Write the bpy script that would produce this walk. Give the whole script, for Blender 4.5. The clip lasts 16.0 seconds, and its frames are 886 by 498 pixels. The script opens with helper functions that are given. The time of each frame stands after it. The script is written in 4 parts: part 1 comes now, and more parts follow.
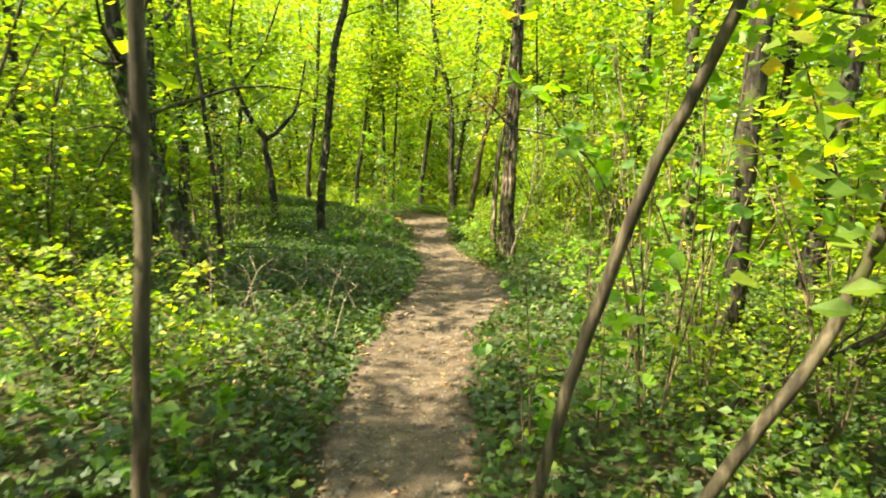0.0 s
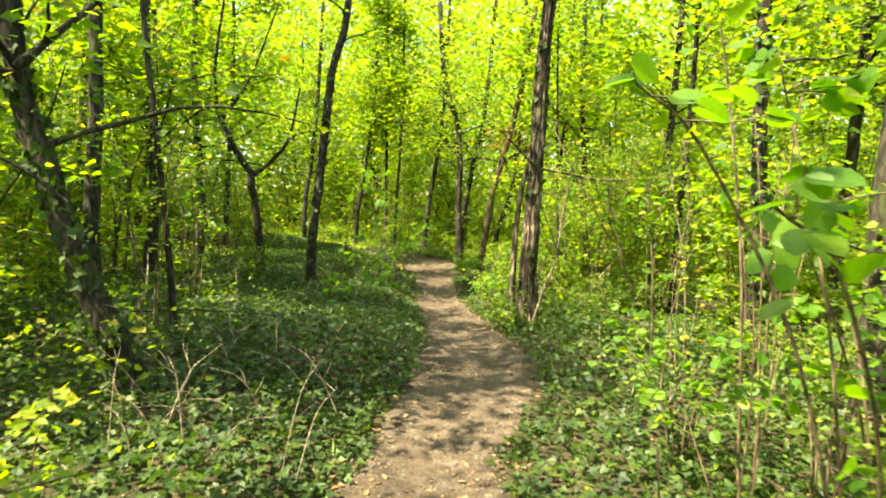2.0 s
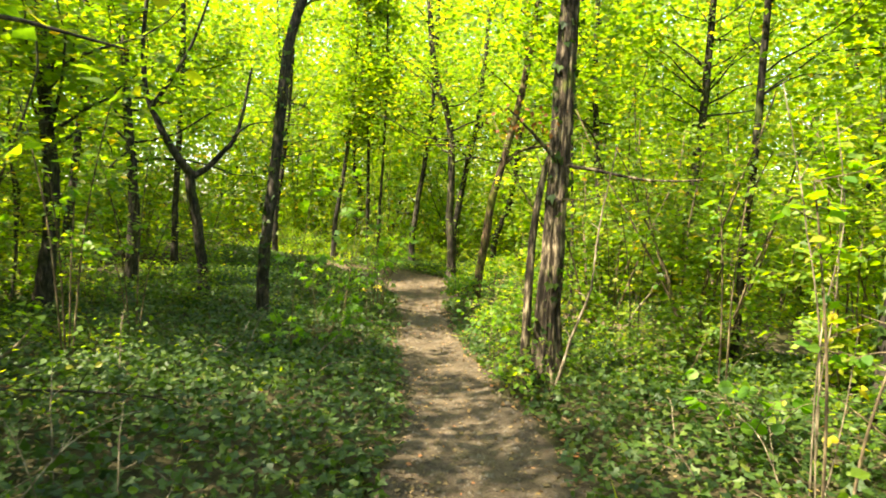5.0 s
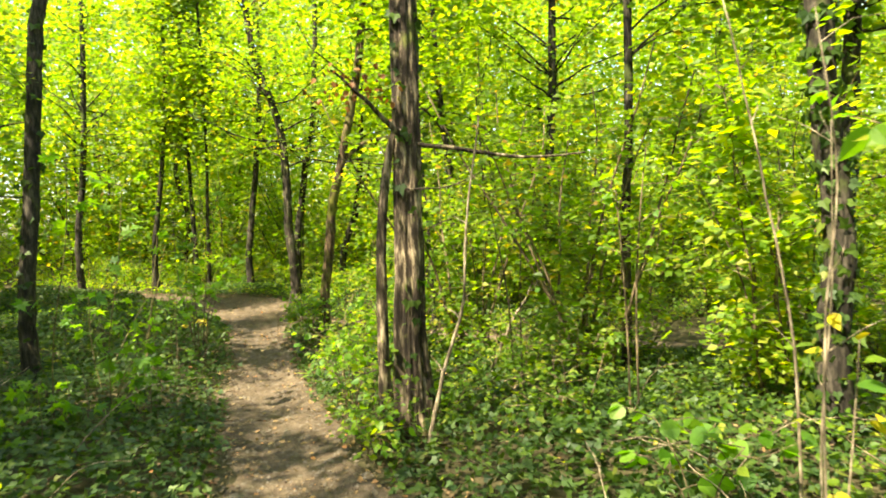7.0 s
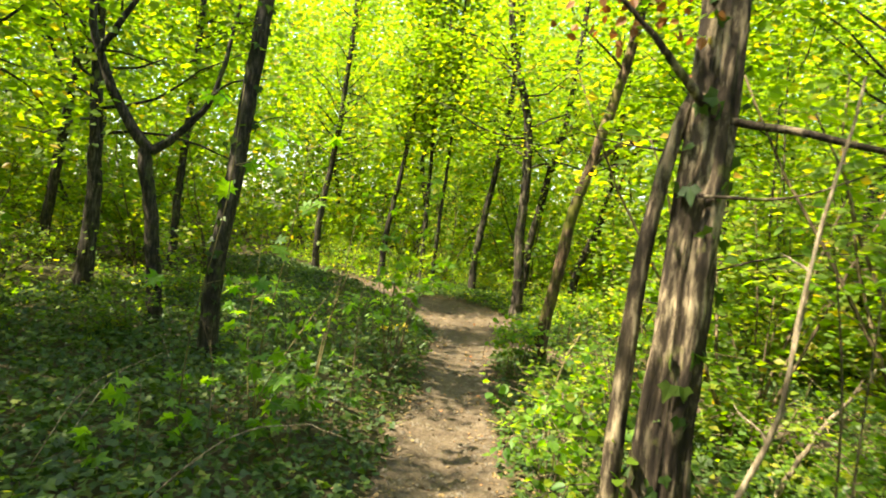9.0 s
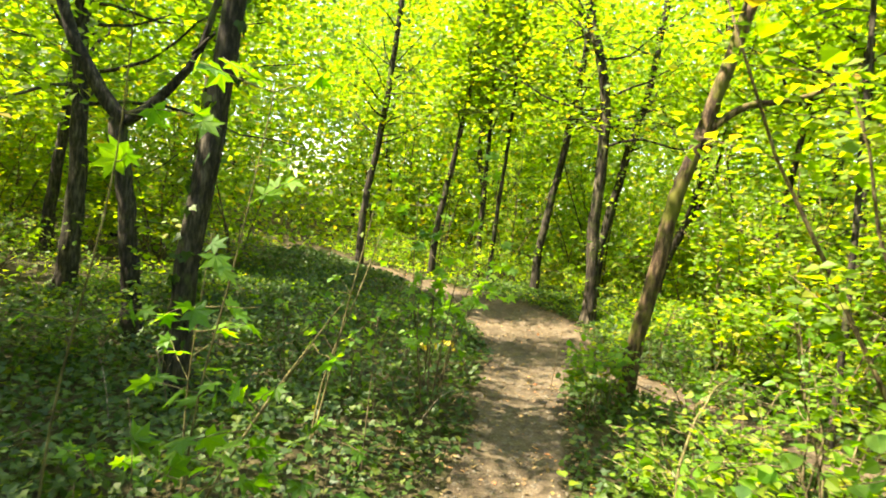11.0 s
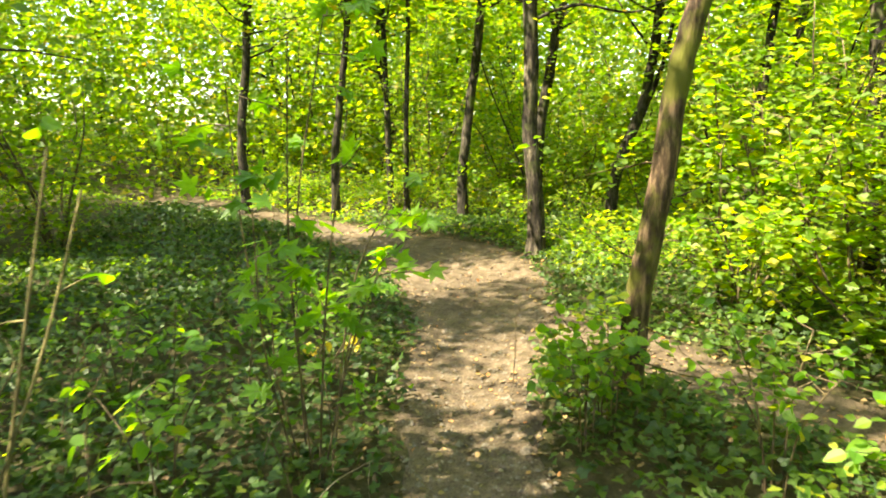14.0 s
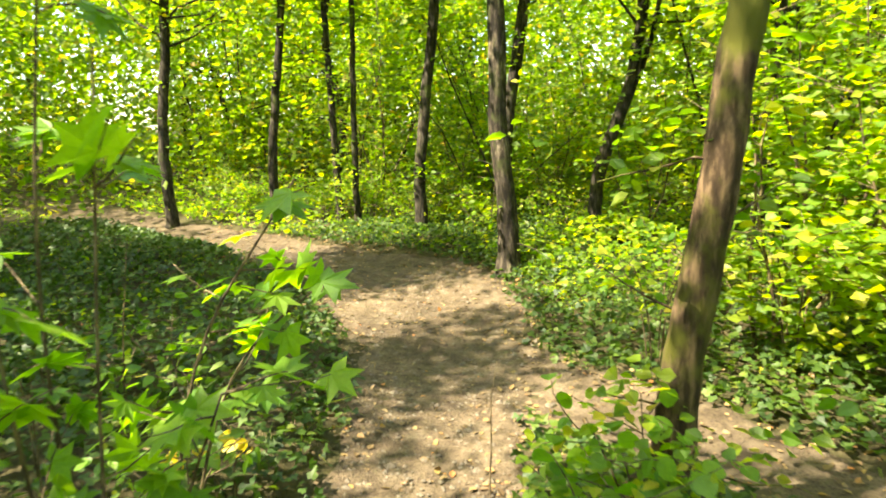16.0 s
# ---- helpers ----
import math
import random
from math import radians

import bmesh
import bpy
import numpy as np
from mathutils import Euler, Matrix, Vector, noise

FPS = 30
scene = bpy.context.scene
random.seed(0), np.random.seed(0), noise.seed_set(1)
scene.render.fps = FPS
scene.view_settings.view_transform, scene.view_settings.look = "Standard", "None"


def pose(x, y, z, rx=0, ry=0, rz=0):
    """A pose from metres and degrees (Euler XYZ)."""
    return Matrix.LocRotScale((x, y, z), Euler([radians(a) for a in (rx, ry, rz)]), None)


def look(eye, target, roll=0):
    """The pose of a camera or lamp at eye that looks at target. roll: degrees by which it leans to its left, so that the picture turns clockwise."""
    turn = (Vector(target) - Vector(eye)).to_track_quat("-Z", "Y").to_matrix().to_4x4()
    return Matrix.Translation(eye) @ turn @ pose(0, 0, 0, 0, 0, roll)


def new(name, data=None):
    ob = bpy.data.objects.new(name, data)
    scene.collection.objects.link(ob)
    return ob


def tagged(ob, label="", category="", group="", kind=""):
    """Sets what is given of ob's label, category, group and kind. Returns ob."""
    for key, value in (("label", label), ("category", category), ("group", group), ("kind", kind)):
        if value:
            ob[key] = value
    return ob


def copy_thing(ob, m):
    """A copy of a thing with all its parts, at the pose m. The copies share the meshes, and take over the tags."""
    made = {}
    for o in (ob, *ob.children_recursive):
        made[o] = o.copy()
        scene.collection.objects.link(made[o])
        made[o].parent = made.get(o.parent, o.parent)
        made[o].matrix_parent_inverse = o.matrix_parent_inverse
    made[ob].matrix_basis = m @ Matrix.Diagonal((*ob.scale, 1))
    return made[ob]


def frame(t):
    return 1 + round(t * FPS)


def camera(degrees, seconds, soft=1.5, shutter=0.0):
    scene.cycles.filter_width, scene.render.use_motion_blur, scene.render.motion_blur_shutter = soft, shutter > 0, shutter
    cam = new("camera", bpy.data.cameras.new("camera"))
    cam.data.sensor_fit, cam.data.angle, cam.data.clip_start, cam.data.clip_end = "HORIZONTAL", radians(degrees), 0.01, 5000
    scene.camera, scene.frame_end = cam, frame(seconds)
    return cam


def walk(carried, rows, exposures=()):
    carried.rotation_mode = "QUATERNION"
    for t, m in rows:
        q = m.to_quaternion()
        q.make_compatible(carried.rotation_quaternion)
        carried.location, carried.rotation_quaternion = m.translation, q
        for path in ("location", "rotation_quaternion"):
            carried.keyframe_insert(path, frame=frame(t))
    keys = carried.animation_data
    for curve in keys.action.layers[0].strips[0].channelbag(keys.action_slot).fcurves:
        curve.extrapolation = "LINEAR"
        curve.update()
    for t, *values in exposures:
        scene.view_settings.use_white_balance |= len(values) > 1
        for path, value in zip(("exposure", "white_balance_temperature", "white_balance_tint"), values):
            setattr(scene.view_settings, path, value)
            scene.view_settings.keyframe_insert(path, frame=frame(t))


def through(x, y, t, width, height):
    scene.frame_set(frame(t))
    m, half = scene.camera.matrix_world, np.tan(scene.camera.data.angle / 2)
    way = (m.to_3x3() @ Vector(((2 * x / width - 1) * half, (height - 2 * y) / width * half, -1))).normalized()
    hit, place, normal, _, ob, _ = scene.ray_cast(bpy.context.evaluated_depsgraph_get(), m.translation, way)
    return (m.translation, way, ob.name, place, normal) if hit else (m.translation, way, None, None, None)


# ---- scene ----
cam = camera(68.1, 16.0, soft=1.9, shutter=0.4)
PATH = [
    (0, (0.011, -0.056, 1.486), (0.008, 1.933, 1.228), 0.8),
    (0.5, (0.035, 0.328, 1.553), (0.092, 2.317, 1.303), 0.3),
    (1, (-0.006, 0.689, 1.586), (0.060, 2.678, 1.341), 0.4),
    (1.5, (-0.006, 1.136, 1.559), (0.057, 3.128, 1.348), 0.9),
    (2, (-0.091, 1.596, 1.589), (-0.103, 3.593, 1.441), 1.8),
    (2.5, (-0.088, 1.979, 1.643), (-0.109, 3.977, 1.497), 1.6),
    (3, (-0.061, 2.386, 1.663), (-0.088, 4.384, 1.522), 1.7),
    (5.3, (-0.077, 4.251, 1.61), (-0.039, 6.246, 1.484), 1.8),
    (5.5, (-0.04, 4.381, 1.601), (0.053, 6.376, 1.483), 1.0),
    (6, (-0.007, 4.78, 1.591), (0.294, 6.754, 1.479), -1.5),
    (6.5, (0.101, 5.175, 1.543), (0.512, 7.129, 1.432), -2.5),
    (7, (0.183, 5.57, 1.539), (0.635, 7.515, 1.431), -2.8),
    (7.5, (0.233, 6.001, 1.558), (0.62, 7.962, 1.479), -1.7),
    (8, (0.295, 6.468, 1.544), (0.261, 8.466, 1.478), 3.1),
    (8.5, (0.283, 6.89, 1.53), (0.066, 8.877, 1.457), 5.3),
    (9, (0.329, 7.323, 1.509), (0.076, 9.305, 1.428), 5.7),
    (9.5, (0.282, 7.771, 1.527), (-0.093, 9.734, 1.434), 7.4),
    (10, (0.265, 8.221, 1.503), (-0.135, 10.178, 1.41), 7.5),
    (12.5, (-0.099, 10.267, 1.561), (-0.543, 12.193, 1.256), 2.2),
    (13, (-0.094, 10.631, 1.503), (-0.499, 12.556, 1.143), 1.4),
    (13.5, (-0.13, 11.051, 1.474), (-0.409, 12.997, 1.108), -0.4),
    (14, (-0.109, 11.427, 1.47), (-0.301, 13.384, 1.105), -1.4),
    (14.5, (-0.104, 11.754, 1.475), (-0.284, 13.713, 1.112), -1.6),
    (15, (-0.095, 12.043, 1.483), (-0.209, 14.005, 1.115), -2.5),
    (15.5, (-0.061, 12.391, 1.452), (-0.158, 14.355, 1.084), -2.4),
    (16, (-0.103, 12.831, 1.402), (-0.195, 14.795, 1.031), -2.6),
]
walk(cam, [(t, look(eye, target, roll)) for t, eye, target, roll in PATH], exposures=[(0.0, 2.40, 7800, 9), (3.0, 2.35, 7800, 9), (5.5, 2.32, 7800, 9), (9.0, 2.26, 7800, 9), (12.5, 2.80, 7800, 9), (16.0, 2.70, 7800, 9)])

# ---- world, sun ----
SUN_WAY = Vector((-0.64, -0.30, 1.0)).normalized()      # towards the sun
world = bpy.data.worlds.new("world")
scene.world = world
world.use_nodes = True
sky = world.node_tree.nodes.new("ShaderNodeTexSky")
sky.sky_type, sky.sun_disc = "NISHITA", False
sky.sun_elevation = math.asin(SUN_WAY.z)
sky.sun_rotation = math.atan2(SUN_WAY.x, SUN_WAY.y)
world.node_tree.links.new(sky.outputs[0], world.node_tree.nodes["Background"].inputs[0])
world.node_tree.nodes["Background"].inputs[1].default_value = 0.14
sun = new("sun", bpy.data.lights.new("sun", "SUN"))
sun.data.energy, sun.data.angle, sun.data.color = 5.0, radians(0.6), (1.0, 0.95, 0.82)
sun.matrix_world = look(SUN_WAY * 60, (0, 0, 0))

rng = np.random.default_rng(7)


# ---- materials ----
def mat_start(name):
    m = bpy.data.materials.new(name)
    m.use_nodes = True
    nt = m.node_tree
    nt.nodes.clear()
    out = nt.nodes.new("ShaderNodeOutputMaterial")
    return m, nt, out


def node(nt, kind, **values):
    n = nt.nodes.new(kind)
    for key, value in values.items():
        n.inputs[key.replace("_", " ")].default_value = value
    return n


def ramp(nt, source, stops):
    r = nt.nodes.new("ShaderNodeValToRGB")
    e = r.color_ramp.elements
    while len(e) < len(stops):
        e.new(0.5)
    for el, (at, colour) in zip(e, stops):
        el.position, el.color = at, (*colour, 1)
    nt.links.new(source, r.inputs[0])
    return r.outputs[0]


def mixed(nt, kind, fac, a, b):
    m = nt.nodes.new("ShaderNodeMix")
    m.data_type, m.blend_type = "RGBA", kind
    for value, sock in ((fac, m.inputs[0]), (a, m.inputs[6]), (b, m.inputs[7])):
        if isinstance(value, (int, float)):
            sock.default_value = value
        elif isinstance(value, tuple):
            sock.default_value = (*value, 1)
        else:
            nt.links.new(value, sock)
    return m.outputs[2]


def coords(nt, scale, which="Object"):
    c = nt.nodes.new("ShaderNodeTexCoord")
    m = nt.nodes.new("ShaderNodeMapping")
    m.inputs["Scale"].default_value = scale
    nt.links.new(c.outputs[which], m.inputs[0])
    return m.outputs[0]


def noise_tex(nt, vector, scale, detail=4.0, rough=0.6):
    n = nt.nodes.new("ShaderNodeTexNoise")
    n.inputs["Scale"].default_value, n.inputs["Detail"].default_value, n.inputs["Roughness"].default_value = scale, detail, rough
    nt.links.new(vector, n.inputs["Vector"])
    return n.outputs["Fac"]


def bump(nt, height, strength, distance):
    b = node(nt, "ShaderNodeBump", Strength=strength, Distance=distance)
    nt.links.new(height, b.inputs["Height"])
    return b.outputs[0]


def leaf_material(name, stops, through=0.45, rough=0.52, warm=(2.80, 2.8, 0.66)):
    """Leaves: gloss on the blade, light through it, one tone a leaf and drifts of tone over metres."""
    m, nt, out = mat_start(name)
    geo = nt.nodes.new("ShaderNodeNewGeometry")
    info = nt.nodes.new("ShaderNodeObjectInfo")
    add, wrap = nt.nodes.new("ShaderNodeMath"), nt.nodes.new("ShaderNodeMath")
    add.operation, wrap.operation = "ADD", "FRACT"
    nt.links.new(geo.outputs["Random Per Island"], add.inputs[0]), nt.links.new(info.outputs["Random"], add.inputs[1])
    nt.links.new(add.outputs[0], wrap.inputs[0])
    tone = ramp(nt, wrap.outputs[0], stops)
    drift = noise_tex(nt, geo.outputs["Position"], 0.7, 3.0)
    tone = mixed(nt, "MULTIPLY", 0.75, tone, ramp(nt, drift, [(0.3, (0.62, 0.72, 0.62)), (0.7, (1.3, 1.2, 1.0))]))
    fine = noise_tex(nt, geo.outputs["Position"], 90.0, 2.0)
    tone = mixed(nt, "MULTIPLY", 0.5, tone, ramp(nt, fine, [(0.3, (0.75, 0.8, 0.7)), (0.7, (1.15, 1.15, 1.1))]))
    p = node(nt, "ShaderNodeBsdfPrincipled", Roughness=rough)
    p.inputs["Specular IOR Level"].default_value = 0.4
    nt.links.new(tone, p.inputs["Base Color"])
    t = nt.nodes.new("ShaderNodeBsdfTranslucent")
    nt.links.new(mixed(nt, "MULTIPLY", 1.0, tone, warm), t.inputs[0])
    s = node(nt, "ShaderNodeMixShader", Fac=through)
    nt.links.new(p.outputs[0], s.inputs[1]), nt.links.new(t.outputs[0], s.inputs[2])
    nt.links.new(s.outputs[0], out.inputs[0])
    return m


def bark_material(name, dark, pale, moss=0.0, moss_colour=(0.10, 0.12, 0.02), grain=34.0, depth=0.012, blotch=((0.6, 0.58, 0.55), (1.3, 1.27, 1.2)), low=0.38):
    m, nt, out = mat_start(name)
    v = coords(nt, (1, 1, 0.22))
    ridges = noise_tex(nt, v, grain, 6.0, 0.65)
    patch = noise_tex(nt, coords(nt, (1, 1, 0.5)), 3.5, 4.0)
    c = ramp(nt, ridges, [(0.38, tuple(0.4 * k for k in dark)), (0.5, dark), (0.63, pale)])
    c = mixed(nt, "MULTIPLY", 0.8, c, ramp(nt, patch, [(low, blotch[0]), (low + 0.2, blotch[1])]))
    if moss:
        mask = ramp(nt, noise_tex(nt, coords(nt, (1, 1, 0.6)), 5.0, 5.0), [(0.62 - 0.3 * moss, (0, 0, 0)), (0.72 - 0.25 * moss, (1, 1, 1))])
        c = mixed(nt, "MIX", mask, c, moss_colour)
    p = node(nt, "ShaderNodeBsdfPrincipled", Roughness=0.85)
    p.inputs["Specular IOR Level"].default_value = 0.2
    nt.links.new(c, p.inputs["Base Color"])
    nt.links.new(bump(nt, ridges, 1.0, depth), p.inputs["Normal"])
    nt.links.new(p.outputs[0], out.inputs[0])
    return m


def earth_material(name, tones, blotch, fleck, bump_depth):
    m, nt, out = mat_start(name)
    v = coords(nt, (1, 1, 1))
    big, mid, fine = noise_tex(nt, v, 1.1, 4.0), noise_tex(nt, v, 9.0, 6.0, 0.7), noise_tex(nt, v, 70.0, 5.0, 0.7)
    c = ramp(nt, mid, [(0.3, tones[0]), (0.5, tones[1]), (0.72, tones[2])])
    c = mixed(nt, "MULTIPLY", 0.8, c, ramp(nt, big, [(0.3, blotch), (0.68, (1.12, 1.08, 1.04))]))
    c = mixed(nt, "MULTIPLY", 0.9, c, ramp(nt, fine, [(0.34, fleck), (0.5, (1, 1, 1)), (0.75, (1.25, 1.22, 1.15))]))
    p = node(nt, "ShaderNodeBsdfPrincipled", Roughness=0.95)
    p.inputs["Specular IOR Level"].default_value = 0.15
    nt.links.new(c, p.inputs["Base Color"])
    h = mixed(nt, "ADD", 0.35, mid, fine)
    nt.links.new(bump(nt, h, 0.9, bump_depth), p.inputs["Normal"])
    nt.links.new(p.outputs[0], out.inputs[0])
    return m


GREEN = [(0.0, (0.041, 0.095, 0.013)), (0.45, (0.077, 0.150, 0.018)), (0.85, (0.136, 0.200, 0.024)), (1.0, (0.215, 0.220, 0.028))]
LEAF = leaf_material("leaf_green", GREEN)
LEAF_BRIGHT = leaf_material("leaf_fresh_green", [(0.0, (0.066, 0.140, 0.016)), (0.5, (0.124, 0.205, 0.020)), (0.86, (0.203, 0.260, 0.026)), (1.0, (0.330, 0.290, 0.040))], 0.55)
LEAF_CROWN = leaf_material("leaf_crown", [(0.0, (0.066, 0.128, 0.018)), (0.45, (0.098, 0.168, 0.021)), (0.85, (0.151, 0.205, 0.026)), (0.96, (0.239, 0.228, 0.032)), (1.0, (0.307, 0.185, 0.036))], 0.58)
LEAF_IVY = leaf_material("leaf_ivy", [(0.0, (0.017, 0.0440, 0.0090)), (0.55, (0.038, 0.0780, 0.0130)), (0.92, (0.070, 0.1170, 0.0160)), (1.0, (0.1000, 0.1200, 0.0180))], 0.3, 0.56, (2.0, 2.3, 0.6))
LEAF_HAZEL = leaf_material("leaf_hazel", [(0.0, (0.056, 0.145, 0.018)), (0.6, (0.102, 0.205, 0.024)), (1.0, (0.150, 0.260, 0.030))], 0.5)
LEAF_YELLOW = leaf_material("leaf_yellow", [(0.0, (0.45, 0.36, 0.02)), (1.0, (0.60, 0.48, 0.04))], 0.45, 0.5, (1.3, 1.2, 0.5))
LEAF_DRY = leaf_material("leaf_dry", [(0.0, (0.08, 0.05, 0.028)), (0.5, (0.17, 0.11, 0.06)), (0.85, (0.27, 0.18, 0.09)), (0.94, (0.34, 0.13, 0.05)), (1.0, (0.26, 0.20, 0.07))], 0.15, 0.7, (1, 1, 1))
BARK = bark_material("bark_dark", (0.026, 0.022, 0.016), (0.072, 0.062, 0.047), 0.2, (0.06, 0.075, 0.02))
BARK_PALE = bark_material("bark_peeling", (0.070, 0.053, 0.036), (0.42, 0.345, 0.235), 0.1, (0.11, 0.12, 0.03), 22.0, 0.02, ((0.22, 0.20, 0.18), (1.35, 1.30, 1.22)), 0.47)
BARK_GREY = bark_material("bark_grey_lichen", (0.042, 0.034, 0.025), (0.150, 0.126, 0.094), 0.25, (0.045, 0.055, 0.016), 26.0, 0.014, ((0.40, 0.38, 0.35), (2.3, 2.25, 2.1)), 0.50)
BARK_MOSS = bark_material("bark_mossy", (0.055, 0.036, 0.022), (0.165, 0.112, 0.068), 0.45, (0.085, 0.086, 0.014), 28.0, 0.016)
BARK_YOUNG = bark_material("bark_young", (0.0465, 0.0384, 0.0236), (0.0992, 0.0837, 0.0527), 0.2, (0.0434, 0.0527, 0.0155), 22.0, 0.006)
TWIG = bark_material("twig_bark", (0.10, 0.075, 0.045), (0.22, 0.17, 0.10), 0.0, grain=40.0, depth=0.003)
TWIG_DEAD = bark_material("dead_wood", (0.15, 0.12, 0.082), (0.34, 0.28, 0.20), 0.0, grain=40.0, depth=0.003)
TWIG_GREEN = bark_material("green_stem", (0.11, 0.095, 0.04), (0.20, 0.17, 0.075), 0.0, grain=40.0, depth=0.002)
SOIL = earth_material("forest_soil", ((0.030, 0.026, 0.014), (0.060, 0.052, 0.026), (0.11, 0.085, 0.05)), (0.6, 0.7, 0.5), (0.5, 0.5, 0.5), 0.03)
DIRT = earth_material("trodden_dirt", ((0.064, 0.048, 0.032), (0.112, 0.086, 0.058), (0.178, 0.143, 0.100)), (0.5160, 0.4988, 0.4816), (0.3612, 0.3440, 0.3268), 0.03)
STONE = earth_material("field_stone", ((0.105, 0.088, 0.066), (0.155, 0.132, 0.102), (0.205, 0.180, 0.143)), (0.4200, 0.4200, 0.4200), (0.4200, 0.4200, 0.4200), 0.004)


# ---- the lie of the land ----
def spline(points, step):
    """A smooth line through the points, even steps along it."""
    p = np.array(points, float)
    ext = np.vstack([2 * p[0] - p[1], p, 2 * p[-1] - p[-2]])
    out = []
    for i in range(len(p) - 1):
        a, b, c, d = ext[i:i + 4]
        n = max(2, int(np.linalg.norm(c[:2] - b[:2]) / step) if len(p[0]) == 3 and step > 0 else 8)
        t = np.linspace(0, 1, n, endpoint=False)[:, None]
        out.append(0.5 * (2 * b + (c - a) * t + (2 * a - 5 * b + 4 * c - d) * t ** 2 + (3 * b - a - 3 * c + d) * t ** 3))
    out.append(p[-1:])
    return np.vstack(out)


# x, y, half width
TRAIL = spline([(-0.1, -14, .42), (-0.2, -6, .40), (-0.2, 0.5, .37), (-0.2, 2.9, .37), (-0.21, 4.2, .39), (-0.12, 5.7, .45), (0.12, 6.9, .54), (0.23, 8.3, .50), (0.17, 9.3, .46), (0.0, 11.0, .41),
                (-0.18, 12.5, .40), (-0.22, 13.8, .36), (-0.34, 15.2, .38), (-0.35, 16.4, .50), (-0.38, 17.6, .72), (-0.75, 18.9, .82), (-1.7, 20.0, .68),
                (-3.2, 21.2, .58), (-5.0, 22.5, .56), (-8, 24.6, .55), (-13, 28, .5), (-22, 33, .5)], 0.06)
BRANCH = spline([(-0.3, 17.2, .45), (0.55, 16.25, .40), (1.15, 15.6, .36), (1.75, 14.9, .34), (2.7, 13.9, .33), (4.2, 12.7, .34), (7.5, 11.2, .34), (16, 9.5, .34)], 0.06)


def near_line(line, x, y):
    """Distance past the edge of the line, and the side: 1 is its left."""
    best, side = np.full(np.shape(x), 1e9), np.zeros(np.shape(x))
    pts = line[::6]
    for (ax, ay, aw), (bx, by, bw) in zip(pts[:-1], pts[1:]):
        dx, dy = bx - ax, by - ay
        t = np.clip(((x - ax) * dx + (y - ay) * dy) / (dx * dx + dy * dy), 0, 1)
        ox, oy = x - ax - t * dx, y - ay - t * dy
        d = np.hypot(ox, oy) - (aw + t * (bw - aw))
        s = np.sign(dx * oy - dy * ox)
        side = np.where(d < best, s, side)
        best = np.minimum(best, d)
    return best, side


def off_path(x, y):
    x, y = np.asarray(x, float), np.asarray(y, float)
    a, s = near_line(TRAIL, x, y)
    b, _ = near_line(BRANCH, x, y)
    return np.minimum(a, b), s


def smooth(a, b, v):
    t = np.clip((v - a) / (b - a), 0, 1)
    return t * t * (3 - 2 * t)


def wave(x, y, k, seed):
    """Cheap rolling noise, -1 to 1."""
    r = np.random.default_rng(seed)
    out = 0
    for i in range(5):
        a, ph = r.uniform(0, 6.28), r.uniform(0, 6.28)
        f = k * (0.6 + 0.35 * i)
        out = out + np.sin(f * (x * math.cos(a) + y * math.sin(a)) + ph) / (1 + 0.4 * i)
    return out / 2.6


def grain_noise(x, y, f, seed):
    """Lattice noise, -1 to 1, f cells a metre."""
    r = np.random.default_rng(seed).uniform(-1, 1, (257, 257))
    u, v = x * f, y * f
    i, j = np.floor(u).astype(int), np.floor(v).astype(int)
    a, b = u - i, v - j
    a, b = a * a * (3 - 2 * a), b * b * (3 - 2 * b)
    i, j = i % 256, j % 256
    return (r[i, j] * (1 - a) + r[i + 1, j] * a) * (1 - b) + (r[i, j + 1] * (1 - a) + r[i + 1, j + 1] * a) * b


def height(x, y):
    x, y = np.asarray(x, float), np.asarray(y, float)
    d, s = off_path(x, y)
    lean = 0.055 * np.logaddexp(0, (-x - 2.6) * 1.2) / 1.2
    lean = np.minimum(lean, 3.0) - 0.03 * np.logaddexp(0, x - 4)
    bank = smooth(-0.05, 0.9, d) * np.where(s > 0, 0.16, 0.04)
    dish = -0.035 * smooth(0.0, -0.35, d)
    rough = 0.05 * wave(x, y, 1.3, 3) * smooth(0.1, 1.5, d) + 0.014 * grain_noise(x, y, 3.1, 4)
    hollow = -0.15 * smooth(8.5, 12.0, y) * (1 - 0.7 * smooth(17.5, 20.5, y))
    return np.maximum(lean + bank + dish + rough + hollow, -2.0)


# ---- building ----
def part(name, mesh, material, parent=None, label=""):
    me = mesh
    me.materials.clear()
    me.materials.append(material)
    ob = new(name, me)
    if parent is not None:
        ob.parent = parent
    if label:
        ob["label"] = label
    return ob


def thing(name, label, category, group="", at=(0, 0, 0)):
    ob = new(name)
    ob.empty_display_size = 0.1
    ob.location = at
    return tagged(ob, label, category, group)


def poly_mesh(name, verts, faces, shade=True):
    """verts (n, 3); faces (m, k) all of one size."""
    faces = np.asarray(faces, np.int32)
    me = bpy.data.meshes.new(name)
    me.vertices.add(len(verts))
    me.vertices.foreach_set("co", np.asarray(verts, np.float32).ravel())
    m, k = faces.shape
    me.loops.add(m * k)
    me.loops.foreach_set("vertex_index", faces.ravel())
    me.polygons.add(m)
    me.polygons.foreach_set("loop_start", np.arange(0, m * k, k, dtype=np.int32))
    me.polygons.foreach_set("use_smooth", np.full(m, shade))
    me.update(calc_edges=True)
    return me


